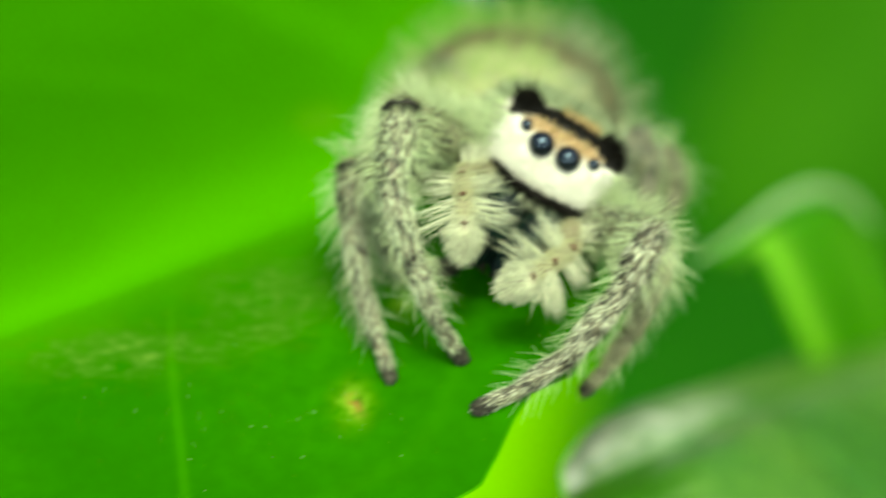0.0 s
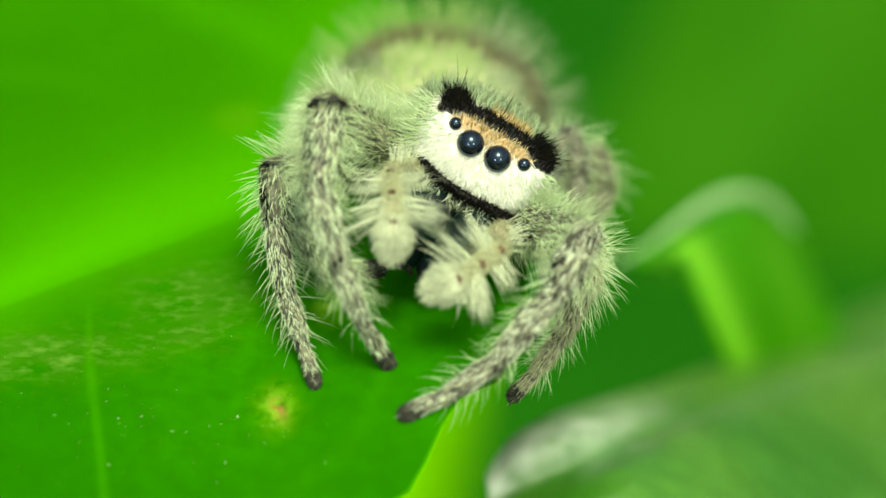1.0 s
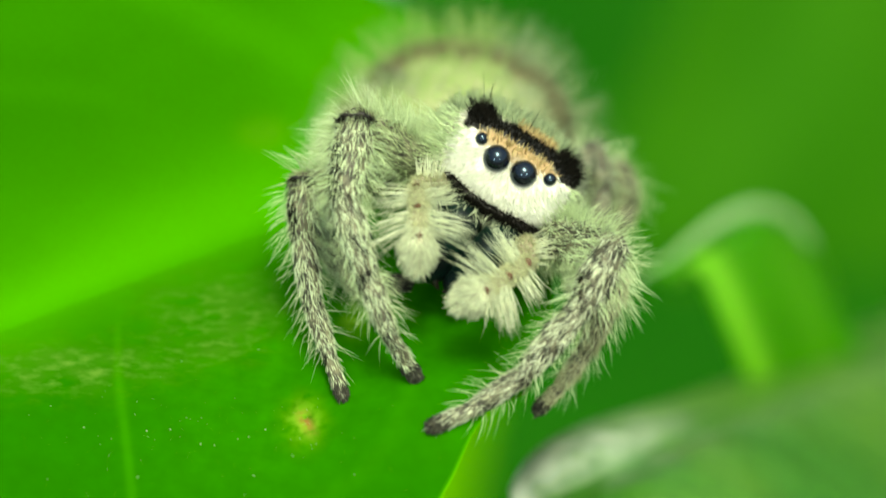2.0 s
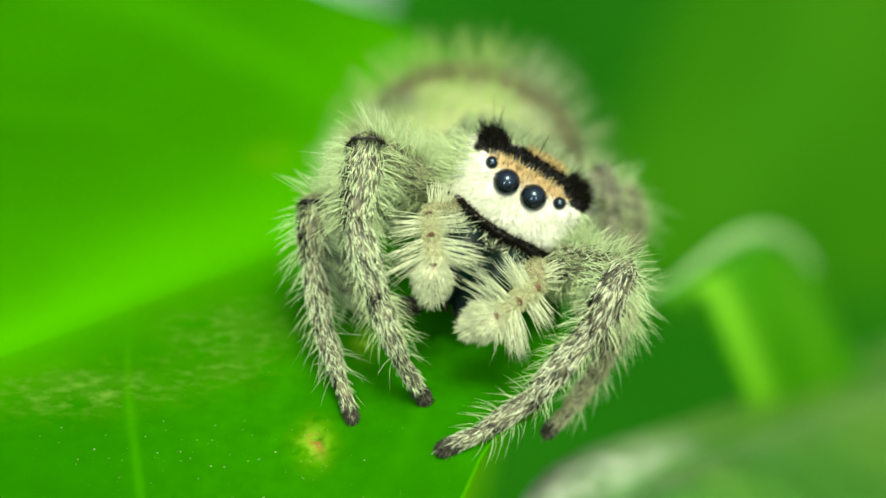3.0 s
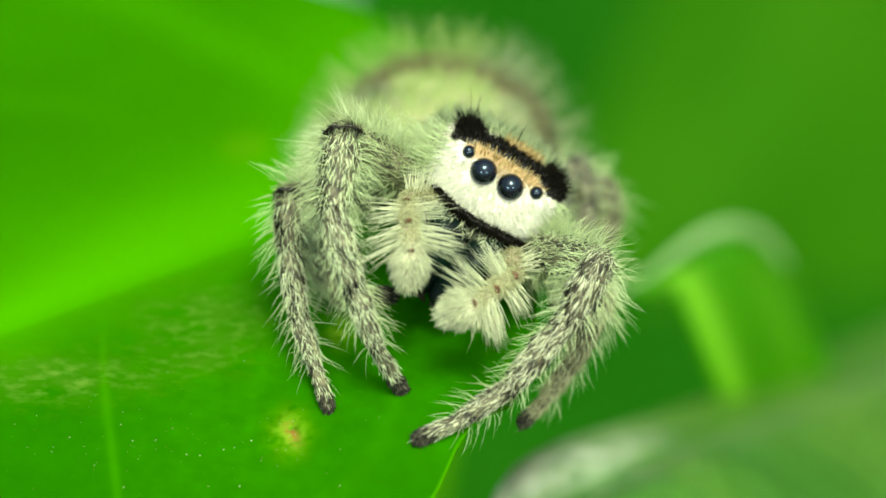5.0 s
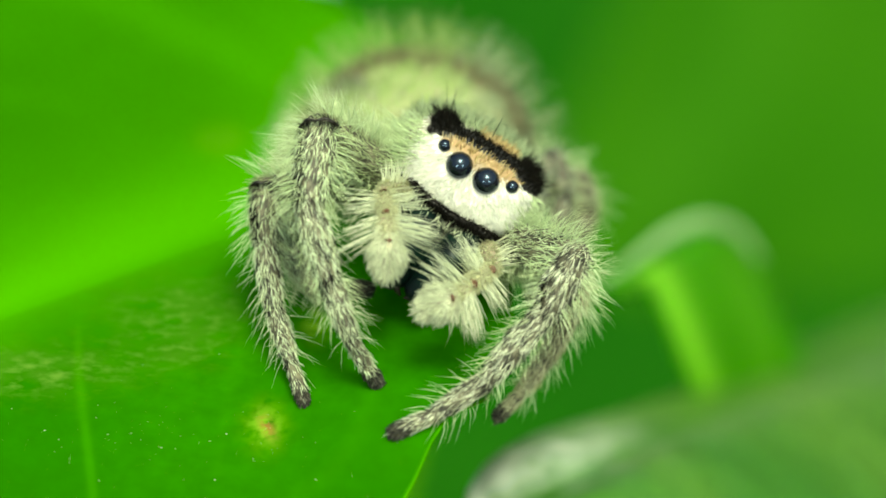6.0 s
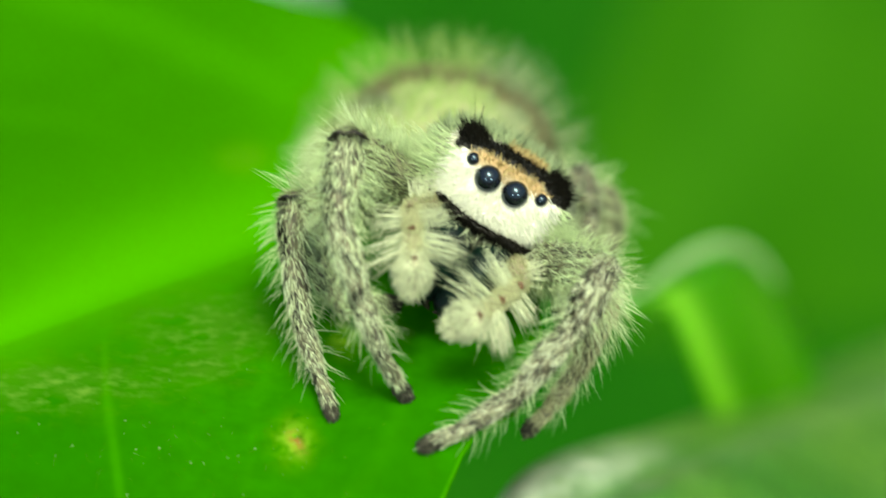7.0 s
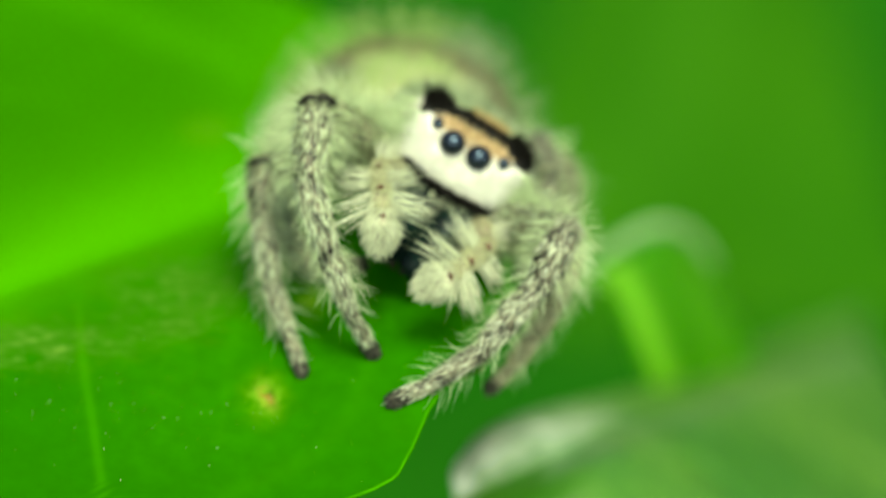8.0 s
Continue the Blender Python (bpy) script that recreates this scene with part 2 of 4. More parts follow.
HAIR_TIP = hair_mat("hair_tip", [(0.0, (0.012, 0.011, 0.010)), (0.7, (0.05, 0.047, 0.042)), (1.0, (0.22, 0.21, 0.17))], 0.5, 0.05, 0.2)
HAIR_SHIN = hair_mat("hair_shin", [(0.0, (0.009, 0.010, 0.008)), (0.28, (0.019, 0.020, 0.015)), (0.31, (0.532, 0.590, 0.398)), (0.7, (0.722, 0.790, 0.563)), (1.0, (0.836, 0.920, 0.698))], 0.45, 0.10)
HAIR_GRIZZLE = hair_mat("hair_grizzle", [(0.0, (0.010, 0.010, 0.008)), (0.42, (0.018, 0.018, 0.014)), (0.45, (0.58, 0.61, 0.44)), (0.7, (0.78, 0.81, 0.62)), (1.0, (0.90, 0.93, 0.76))], 0.45, 0.10)
HAIR_WHITE = hair_mat("hair_white", [(0.0, (0.80, 0.81, 0.70)), (0.3, (0.90, 0.90, 0.83)), (1.0, (0.95, 0.95, 0.91))], 0.5, 0.15, tone=(0.98, 1.0, 0.95))
HAIR_CREAM = hair_mat("hair_cream", [(0.0, (0.517, 0.500, 0.317)), (0.5, (0.658, 0.650, 0.422)), (1.0, (0.752, 0.760, 0.528))], 0.45, 0.3)
HAIR_TAN = hair_mat("hair_tan", [(0.0, (0.18, 0.10, 0.035)), (0.42, (0.46, 0.33, 0.14)), (1.0, (0.76, 0.60, 0.34))], 0.5, 0.2)
HAIR_BLACK = hair_mat("hair_black", [(0.0, (0.002, 0.002, 0.0015)), (1.0, (0.008, 0.007, 0.005))], 0.6, 0.0, 0.05)
HAIR_GREY = hair_mat("hair_grey", [(0.0, (0.244, 0.260, 0.194)), (0.3, (0.526, 0.560, 0.405)), (1.0, (0.752, 0.800, 0.598))], 0.45, 0.2)
HAIR_BROWN = hair_mat("hair_brown", [(0.0, (0.06, 0.05, 0.025)), (0.5, (0.19, 0.155, 0.08)), (1.0, (0.40, 0.36, 0.21))], 0.5, 0.15)

EYE, en, el_, ep, ev = node_mat("eye_black")
ep.inputs["Base Color"].default_value = (0.004, 0.004, 0.007, 1)
ep.inputs["Roughness"].default_value = 0.02
ep.inputs["IOR"].default_value = 1.6
ep.inputs["Specular IOR Level"].default_value = 0.6
ep.inputs["Specular Tint"].default_value = (0.50, 0.74, 1.0, 1)


# ---------------------------------------------------------------- mesh helpers
def mesh_object(name, verts, faces, mat, parent=None, origin=(0, 0, 0), label="", flat=False, attrs=None):
    """verts in plan millimetres; the object sits at origin (plan millimetres)."""
    me = bpy.data.meshes.new(name)
    co = W(verts) - W(origin)
    me.from_pydata(co.tolist(), [], [tuple(f) for f in np.asarray(faces).tolist()] if not isinstance(faces, list) else faces)
    me.materials.append(mat)
    if not flat:
        me.polygons.foreach_set("use_smooth", [True] * len(me.polygons))
    for key, val in (attrs or {}).items():
        a = me.attributes.new(key, "FLOAT", "POINT")
        a.data.foreach_set("value", np.asarray(val, float))
    me.update()
    ob = new(name, me)
    loc = W(origin)
    if parent is not None:
        ob.parent = parent
        loc = loc - np.array(parent_at[parent.name])
    ob.location = loc
    parent_at[ob.name] = W(origin)
    if label:
        tagged(ob, label)
    return ob


parent_at = {}


def holder(name, origin, label, category, group=""):
    ob = new(name)
    ob.location = W(origin)
    ob.empty_display_size = 0.001
    parent_at[ob.name] = W(origin)
    return tagged(ob, label, category, group)


def grid_faces(rows, cols, closed=False):
    f = []
    for i in range(rows - 1):
        for j in range(cols if closed else cols - 1):
            k = (j + 1) % cols
            f.append((i * cols + j, i * cols + k, (i + 1) * cols + k, (i + 1) * cols + j))
    return f


def spline(ctrl, n):
    """Catmull-Rom through the control values."""
    c = np.asarray(ctrl, float)
    t = np.linspace(0, len(c) - 1, n)
    i = np.minimum(t.astype(int), len(c) - 2)
    f = (t - i).reshape((-1,) + (1,) * (c.ndim - 1))
    q = np.concatenate([2 * c[:1] - c[1:2], c, 2 * c[-1:] - c[-2:-1]])
    a, b, d, e = q[i], q[i + 1], q[i + 2], q[i + 3]
    return 0.5 * (2 * b + (d - a) * f + (2 * a - 5 * b + 4 * d - e) * f ** 2 + (3 * b - a - 3 * d + e) * f ** 3)


def tube(points, radii, rings=18, sides=18, squash=1.0, ends=True, ref=(0.31, 0.2, 0.93)):
    """A swept round body along a smooth line, closed with rounded ends."""
    c = spline(points, rings) if len(points) > 2 else np.linspace(points[0], points[-1], rings)
    r = spline(np.asarray(radii, float)[:, None], rings)[:, 0] if len(radii) > 2 else np.linspace(radii[0], radii[-1], rings)
    if ends:
        t0, t1 = unit(c[0] - c[1]), unit(c[-1] - c[-2])
        cap = [(0.97, 0.25), (0.8, 0.62), (0.5, 0.87), (0.12, 0.99)]
        pre = [(c[0] + t0 * r[0] * h * 0.8, r[0] * w) for w, h in cap][::-1]
        post = [(c[-1] + t1 * r[-1] * h * 0.8, r[-1] * w) for w, h in cap]
        c = np.concatenate([[p for p, _ in pre], c, [p for p, _ in post]])
        r = np.concatenate([[w for _, w in pre], r, [w for _, w in post]])
    tang = unit(np.gradient(c, axis=0))
    side = np.cross(tang, np.array(ref))
    side = unit(side)
    other = np.cross(tang, side)
    ang = np.linspace(0, 2 * np.pi, sides, endpoint=False)
    v = c[:, None] + r[:, None, None] * (np.cos(ang)[None, :, None] * side[:, None] + squash * np.sin(ang)[None, :, None] * other[:, None])
    f = grid_faces(len(c), sides, True)
    f.append(tuple(range(sides))[::-1])
    f.append(tuple((len(c) - 1) * sides + k for k in range(sides)))
    return v.reshape(-1, 3), f


def ellipsoid(centre, axes, radii, power=2.0, nu=40, nv=28):
    """Rounded body with its three axes; power over 2 makes it boxier."""
    th = np.linspace(0.02, np.pi - 0.02, nv)
    ph = np.linspace(0, 2 * np.pi, nu, endpoint=False)
    T, F = np.meshgrid(th, ph, indexing="ij")
    d = np.stack([np.sin(T) * np.cos(F), np.sin(T) * np.sin(F), np.cos(T)], -1)
    k = (np.abs(d) ** power).sum(-1, keepdims=True) ** (-1 / power)
    p = d * k * np.asarray(radii)
    v = np.asarray(centre) + p @ np.asarray(axes)
    f = grid_faces(nv, nu, True)
    f.append(tuple(range(nu))[::-1])
    f.append(tuple((nv - 1) * nu + j for j in range(nu)))
    return v.reshape(-1, 3), f


def triangles(verts, faces):
    tri = []
    for f in faces:
        for k in range(1, len(f) - 1):
            tri.append((f[0], f[k], f[k + 1]))
    return np.array(tri)


def scatter(verts, faces, count, rng, keep=None):
    """Even random places on a surface with outward normals."""
    verts = np.asarray(verts)
    tri = triangles(verts, faces)
    a, b, c = verts[tri[:, 0]], verts[tri[:, 1]], verts[tri[:, 2]]
    n = np.cross(b - a, c - a)
    area = np.linalg.norm(n, axis=1)
    vn = np.zeros_like(verts)
    for k in range(3):
        np.add.at(vn, tri[:, k], n)
    mid = verts.mean(0)
    if ((vn * (verts - mid)).sum()) < 0:
        vn = -vn
    vn = unit(vn)
    pick = rng.choice(len(tri), count, p=area / area.sum())
    r1, r2 = np.sqrt(rng.random(count)), rng.random(count)
    w = np.stack([1 - r1, r1 * (1 - r2), r1 * r2], 1)
    p = (verts[tri[pick]] * w[..., None]).sum(1)
    nn = unit((vn[tri[pick]] * w[..., None]).sum(1))
    if keep is not None:
        k = keep(p, nn)
        k = rng.random(len(p)) < k
        p, nn = p[k], nn[k]
    return p, nn


def hairs(roots, first, bend, length, radius, rng):
    """Thin tapered curved hairs, three sided, as one mesh."""
    n = len(roots)
    length = np.broadcast_to(length, n).astype(float)[:, None]
    radius = np.broadcast_to(radius, n).astype(float)
    a = unit(np.cross(first, rng.normal(size=(n, 3))))
    b = np.cross(unit(first), a)
    v = np.empty((n, 10, 3))
    for k, (s, w) in enumerate(((0.0, 1.0), (0.42, 0.85), (0.76, 0.55))):
        c = roots + first * length * s + bend * length * s * s
        for j in range(3):
            q = 2 * np.pi * j / 3
            v[:, 3 * k + j] = c + (radius * w)[:, None] * (np.cos(q) * a + np.sin(q) * b)
    v[:, 9] = roots + first * length + bend * length
    base = (np.arange(n) * 10)[:, None, None]
    quads = np.array([(3 * k + j, 3 * k + (j + 1) % 3, 3 * k + 3 + (j + 1) % 3, 3 * k + 3 + j) for k in range(2) for j in range(3)])
    tris = np.array([(6 + j, 6 + (j + 1) % 3, 9) for j in range(3)])
    faces = (quads[None] + base).reshape(-1, 4).tolist() + (tris[None] + base).reshape(-1, 3).tolist()
    return v.reshape(-1, 3), faces


def fur(name, surface, count, mat, parent, origin, rng, flow, lift=0.4, length=(0.2, 0.4), radius=0.012, jitter=0.25, curl=0.3, keep=None, label=""):
    p, nn = scatter(*surface, count, rng, keep)
    if not len(p):
        return None
    fl = unit(flow(p)) if callable(flow) else np.broadcast_to(unit(np.asarray(flow, float)), p.shape)
    d = unit(nn * lift + fl * (1 - lift) + rng.normal(size=p.shape) * jitter)
    inward = (d * nn).sum(1, keepdims=True)
    d = unit(np.where(inward < 0.05, d + nn * (0.08 - inward), d))
    bend = fl * curl + rng.normal(size=p.shape) * curl * 0.35
    ln = rng.uniform(length[0], length[1], len(p))
    rad = radius * rng.uniform(0.75, 1.25, len(p))
    v, f = hairs(p - nn * 0.01, d, bend, ln, rad, rng)
    ob = mesh_object(name, v, f, mat, parent, origin, label)
    ob["kind"] = "stuff"
    return ob


# ---------------------------------------------------------------- main leaf
def leaf_b(u, v):
    """Height of the main leaf towards the viewer."""
    u, v = np.asarray(u, float), np.asarray(v, float)
    s = v - (-1.7 + 0.305 * (u + 5.6))
    y = v + 5.2
    low = 1.5 - 1.0 * y - 0.1 * y * np.abs(y) - 0.1 * (u + 4.4) * smooth(-3.0, -6.0, u)
    bumpy = 0.9 * np.exp(-((u + 1.7) ** 2 + (v + 4.6) ** 2) / 3.9)
    lowv = np.minimum(v, v - s)
    yc = np.minimum(y, y - s)
    lowc = 1.5 - 1.0 * yc - 0.1 * yc * np.abs(yc) - 0.1 * (u + 4.4) * smooth(-3.0, -6.0, u)
    up = 0.5 * (s + np.sqrt(s * s + 0.16))
    fold = -3.4 * up + 0.04 * up ** 2 - 0.2 * np.exp(-((s - 0.1) / 0.4) ** 2)
    return np.where(s > 0, lowc, low) + fold + bumpy + 0.03 * np.sin(u * 1.7 + v) * smooth(-1, -6, v)


EDGE_V = [-9.0, -7.9, -7.06, -6.86, -6.80, -6.72, -6.46, -6.2, -5.46, -5.0, -4.7, -4.1, -3.2, -2.2, -1.0, 0.0, 1.0, 1.9, 2.5, 3.15, 3.7, 4.15, 5.1, 6.0]
EDGE_U = [-9.5, -5.0, -2.43, -1.85, -1.80, -1.66, -1.5, -1.33, -0.95, -0.6, 0.25, 0.6, 0.8, 0.8, 0.6, 0.2, -0.3, -1.2, -2.4, -3.7, -5.2, -6.6, -10.0, -14.0]


def strand(u, v, pts, width):
    """Closeness, 0 to 1, to a line through the points."""
    best = np.full(u.shape, 9.0)
    q = spline(np.array(pts, float), 60)
    for k in range(len(q) - 1):
        a, b = q[k], q[k + 1]
        ab = b - a
        t = np.clip(((u - a[0]) * ab[0] + (v - a[1]) * ab[1]) / (ab @ ab), 0, 1)
        best = np.minimum(best, np.hypot(u - a[0] - t * ab[0], v - a[1] - t * ab[1]))
    return np.exp(-(best / width) ** 2)


def main_leaf(parent):
    vs = np.concatenate([np.linspace(-9, -6.8, 14), np.linspace(-6.7, -1.0, 120), np.linspace(-0.95, 6.0, 84)])
    right = np.interp(vs, EDGE_V, EDGE_U)
    frac = 1 - (1 - np.linspace(0, 1, 400)) ** 1.9
    left = -19.0
    U = left + (right[:, None] - left) * frac[None]
    Vv = np.repeat(vs[:, None], len(frac), 1)
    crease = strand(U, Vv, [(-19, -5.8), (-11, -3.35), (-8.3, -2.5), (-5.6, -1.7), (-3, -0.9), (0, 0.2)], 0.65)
    # Besides the midrib, wide terms put a lit upper half into the colour.
    rib_and_light = 0.14 * crease + 0.50 * strand(U, Vv, [(-19, -5.0), (-14, -3.8), (-10.7, -2.9), (-9.5, -2.35), (-7.8, -1.7), (-6.0, -1.15), (-4.5, -0.6), (-3, 0.0)], 0.85) + 0.16 * strand(U, Vv, [(-19, -4.2), (-11, -1.6), (-5.6, 0.0), (-3, 0.8)], 1.5) + 0.20 * smooth(-0.2, 0.4, Vv + 1.7 - 0.305 * (U + 5.6))
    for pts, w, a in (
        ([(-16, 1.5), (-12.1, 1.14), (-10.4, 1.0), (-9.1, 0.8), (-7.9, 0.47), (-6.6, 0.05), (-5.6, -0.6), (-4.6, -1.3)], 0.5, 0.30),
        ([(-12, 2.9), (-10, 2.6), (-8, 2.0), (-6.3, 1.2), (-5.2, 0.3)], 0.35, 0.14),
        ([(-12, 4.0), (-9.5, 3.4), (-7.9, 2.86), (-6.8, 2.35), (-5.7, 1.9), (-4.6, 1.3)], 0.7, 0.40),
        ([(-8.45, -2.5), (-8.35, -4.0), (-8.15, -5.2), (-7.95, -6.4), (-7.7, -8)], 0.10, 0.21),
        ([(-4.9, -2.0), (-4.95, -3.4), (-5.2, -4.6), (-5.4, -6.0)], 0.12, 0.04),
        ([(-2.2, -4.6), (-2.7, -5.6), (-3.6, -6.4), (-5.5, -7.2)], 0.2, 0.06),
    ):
        rib_and_light = np.maximum(rib_and_light, a * strand(U, Vv, pts, w))
    # Light on the upper right of the blade, put into the colour.
    rib_and_light = rib_and_light + 0.28 * np.exp(-((U + 3.4) / 2.2) ** 2 - ((Vv - 2.0) / 1.3) ** 2)
    edge_line = np.exp(-((right[:, None] - U) / 0.03) ** 2) * 0.6
    rib_and_light = np.maximum(rib_and_light, edge_line)
    B = leaf_b(U, Vv) + 0.08 * rib_and_light
    stain = np.exp(-(((U + 9.4) / 1.9) ** 2 + ((Vv + 4.0) / 0.42) ** 2)) + 0.75 * np.exp(-(((U + 6.2) / 1.5) ** 2 + ((Vv + 3.0) / 0.6) ** 2))
    stain += 0.5 * np.exp(-(((U + 6.3) / 1.0) ** 2 + ((Vv + 3.75) / 0.25) ** 2))
    rr = np.hypot(U + 4.42, Vv + 5.17)
    scar = np.exp(-(((U + 4.38) + 0.5 * (Vv + 5.17)) / 0.13) ** 2 - ((Vv + 5.17) / 0.20) ** 2)
    halo = 0.9 * np.exp(-(rr / 0.36) ** 2) + 0.35 * np.exp(-(((U + 5.65) / 0.5) ** 2 + ((Vv - 0.2) / 0.25) ** 2))
    halo += 0.8 * np.exp(-(((U + 3.40) / 0.25) ** 2 + ((Vv + 3.25) / 0.28) ** 2))
    P = np.stack([U, Vv, B], -1).reshape(-1, 3)
    ob = mesh_object("main_leaf", P, grid_faces(len(vs), len(frac)), LEAF, parent, PLANT_AT, "large bright green leaf blade with pale midrib, light painted on its upper half and a rusty scar",
                     attrs={"vein_and_light": rib_and_light.ravel(), "stain": np.clip(stain, 0, 1).ravel(), "halo": halo.ravel(), "scar": scar.ravel()})
    so = ob.modifiers.new("thick", "SOLIDIFY")
    so.thickness, so.offset = 0.00006, 0.0
    return ob


def patch(name, ctrl, mat, parent, label, n=50, m=70, thick=0.00025, pale_bands=()):
    """A curved blade through a small net of control places."""
    c = np.asarray(ctrl, float)
    a = spline(c, n)
    b = spline(a.transpose(1, 0, 2), m).transpose(1, 0, 2)
    S, T = np.meshgrid(np.linspace(0, 1, n), np.linspace(0, 1, m), indexing="ij")
    rib_and_light = np.zeros_like(S)
    # Bands that lighten the blade colour, painted light among them.
    for s0, t0, s1, t1, w, amt in pale_bands:
        rib_and_light = np.maximum(rib_and_light, amt * strand(S, T, [(s0, t0), ((s0 + s1) / 2, (t0 + t1) / 2), (s1, t1)], w))
    ob = mesh_object(name, b.reshape(-1, 3), grid_faces(n, m), mat, parent, PLANT_AT, label, attrs={"vein_and_light": rib_and_light.ravel()})
    so = ob.modifiers.new("thick", "SOLIDIFY")
    so.thickness, so.offset = thick, 0.0
    return ob


PLANT_AT = (0.0, -150.0, -260.0)
plant = holder("leafy_plant", PLANT_AT, "leafy green plant with large glossy blades, out of focus behind", "plant")
main_leaf(plant)
# The silver sheen of the left end is painted as pale bands.
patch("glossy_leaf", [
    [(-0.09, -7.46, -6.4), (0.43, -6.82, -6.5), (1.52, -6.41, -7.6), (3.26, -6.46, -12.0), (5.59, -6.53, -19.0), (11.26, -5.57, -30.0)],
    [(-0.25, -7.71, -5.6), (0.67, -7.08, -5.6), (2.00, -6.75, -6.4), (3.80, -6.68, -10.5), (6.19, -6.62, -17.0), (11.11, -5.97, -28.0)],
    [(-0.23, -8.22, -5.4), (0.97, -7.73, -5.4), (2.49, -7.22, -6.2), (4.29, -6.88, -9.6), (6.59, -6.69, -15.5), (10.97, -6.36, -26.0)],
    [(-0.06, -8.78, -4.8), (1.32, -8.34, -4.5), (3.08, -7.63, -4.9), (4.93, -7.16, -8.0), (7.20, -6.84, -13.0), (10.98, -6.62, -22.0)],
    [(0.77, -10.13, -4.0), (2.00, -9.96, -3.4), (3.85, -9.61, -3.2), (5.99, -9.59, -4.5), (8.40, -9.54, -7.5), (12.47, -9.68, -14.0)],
], LEAF_GLOSSY, plant, "glossy dark green leaf with a silver sheen painted on its rim", n=90, m=110, pale_bands=((0.16, 0.0, 0.24, 0.36, 0.17, 0.75), (0.0, 0.0, 0.40, 0.03, 0.07, 1.7), (0.56, 0.35, 0.62, 0.95, 0.10, 0.14)))
# The lit strip of the fold is put into the colour as lime bands.
curled_leaf = patch("curled_leaf", [
    [(2.68, -3.73, -14.0), (3.40, -3.45, -15.2), (4.40, -3.00, -17.0), (5.53, -2.63, -18.6), (6.42, -3.06, -20.0), (7.09, -4.27, -21.0)],
    [(3.38, -3.94, -14.9), (3.87, -3.66, -15.6), (4.62, -3.36, -17.0), (5.58, -2.99, -18.4), (6.51, -3.47, -19.8), (7.25, -4.69, -21.0)],
    [(4.05, -3.77, -15.6), (4.31, -3.64, -15.9), (4.82, -3.51, -16.8), (5.68, -3.45, -18.2), (6.66, -4.02, -19.8), (7.41, -5.25, -21.0)],
    [(4.79, -5.56, -16.2), (5.07, -5.48, -16.5), (5.48, -5.43, -17.2), (6.20, -5.42, -18.4), (7.15, -5.71, -20.0), (7.94, -6.38, -21.0)],
    [(6.13, -9.57, -19.0), (6.36, -9.57, -19.2), (6.77, -9.57, -19.8), (7.38, -9.63, -21.0), (8.28, -9.59, -22.2), (9.02, -9.55, -23.0)],
], LEAF_CURL, plant, "young translucent leaf folded over, its lit strip and rim sheen put into the colour", pale_bands=((0.42, 0.15, 1.0, 0.20, 0.16, 1.3), (0.5, 0.70, 1.0, 0.74, 0.09, 0.18)))
# Rolled rim; the sky's sheen on it is put into its pale colour.
rv, rf = tube([(2.55, -3.72, -13.6), (2.98, -3.57, -14.4), (3.47, -3.34, -15.2), (4.11, -2.96, -16.2), (4.82, -2.64, -17.4), (5.59, -2.54, -18.4), (6.31, -2.88, -19.4), (6.86, -3.56, -20.0)], [0.05, 0.07, 0.09, 0.13, 0.17, 0.19, 0.17, 0.08], 50, 16)
mesh_object("rolled_rim", rv, rf, RIM, curled_leaf, PLANT_AT, "rolled leaf rim with a sky sheen put into its pale colour")
LIME_U = -4.1
# Backlight is put into this leaf's bright lime base colour.
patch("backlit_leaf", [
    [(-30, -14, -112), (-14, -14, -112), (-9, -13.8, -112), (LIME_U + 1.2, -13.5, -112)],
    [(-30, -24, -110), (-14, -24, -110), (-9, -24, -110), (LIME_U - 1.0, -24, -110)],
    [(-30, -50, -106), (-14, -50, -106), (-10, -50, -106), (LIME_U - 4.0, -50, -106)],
], LEAF_LIME, plant, "bright yellow-green leaf with backlight put into its colour")
patch("olive_leaf", [
    [(10, 14, -78), (12, 14, -79), (13, 14, -80)],
    [(4.3, -0.5, -72), (10, 0, -76), (15.4, 0.5, -80)],
    [(1.9, -5, -70), (8, -5, -74), (17.0, -4.5, -80)],
    [(3.2, -8.3, -70), (8, -9.0, -74), (19, -9.5, -80)],
], LEAF_FAR, plant, "olive green leaf far out of focus", pale_bands=((0.0, 0.55, 0.7, 0.35, 0.18, 0.22), (0.1, 0.95, 0.8, 0.8, 0.12, 0.1)))
# Shade of the far gap, put into this leaf's dark base colour.
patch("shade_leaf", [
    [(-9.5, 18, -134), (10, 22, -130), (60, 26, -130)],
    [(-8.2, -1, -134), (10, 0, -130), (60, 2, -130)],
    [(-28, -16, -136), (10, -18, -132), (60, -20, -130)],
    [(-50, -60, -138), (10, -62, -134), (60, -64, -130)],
], LEAF_DARK, plant, "dark green leaf far behind with shade put into its colour")
sv, sf = tube([(0, -150, -260), (-2, -110, -190), (-6, -60, -110), (-14, -20, -55), (-19, -6, -12)], [3.0, 2.6, 2.0, 1.4, 0.8], 40, 16)
mesh_object("stem", sv, sf, STEM, plant, PLANT_AT, "smooth green stem")

# ---------------------------------------------------------------- pale backdrop
# Plain added board; its pale colour stands in for the bright sky gap.
PALE = skin_mat("pale_backdrop", (0.38, 0.48, 0.48), (0.46, 0.55, 0.55), 0.9, 0.0, 0.01)
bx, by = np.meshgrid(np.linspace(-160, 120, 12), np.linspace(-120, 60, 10))
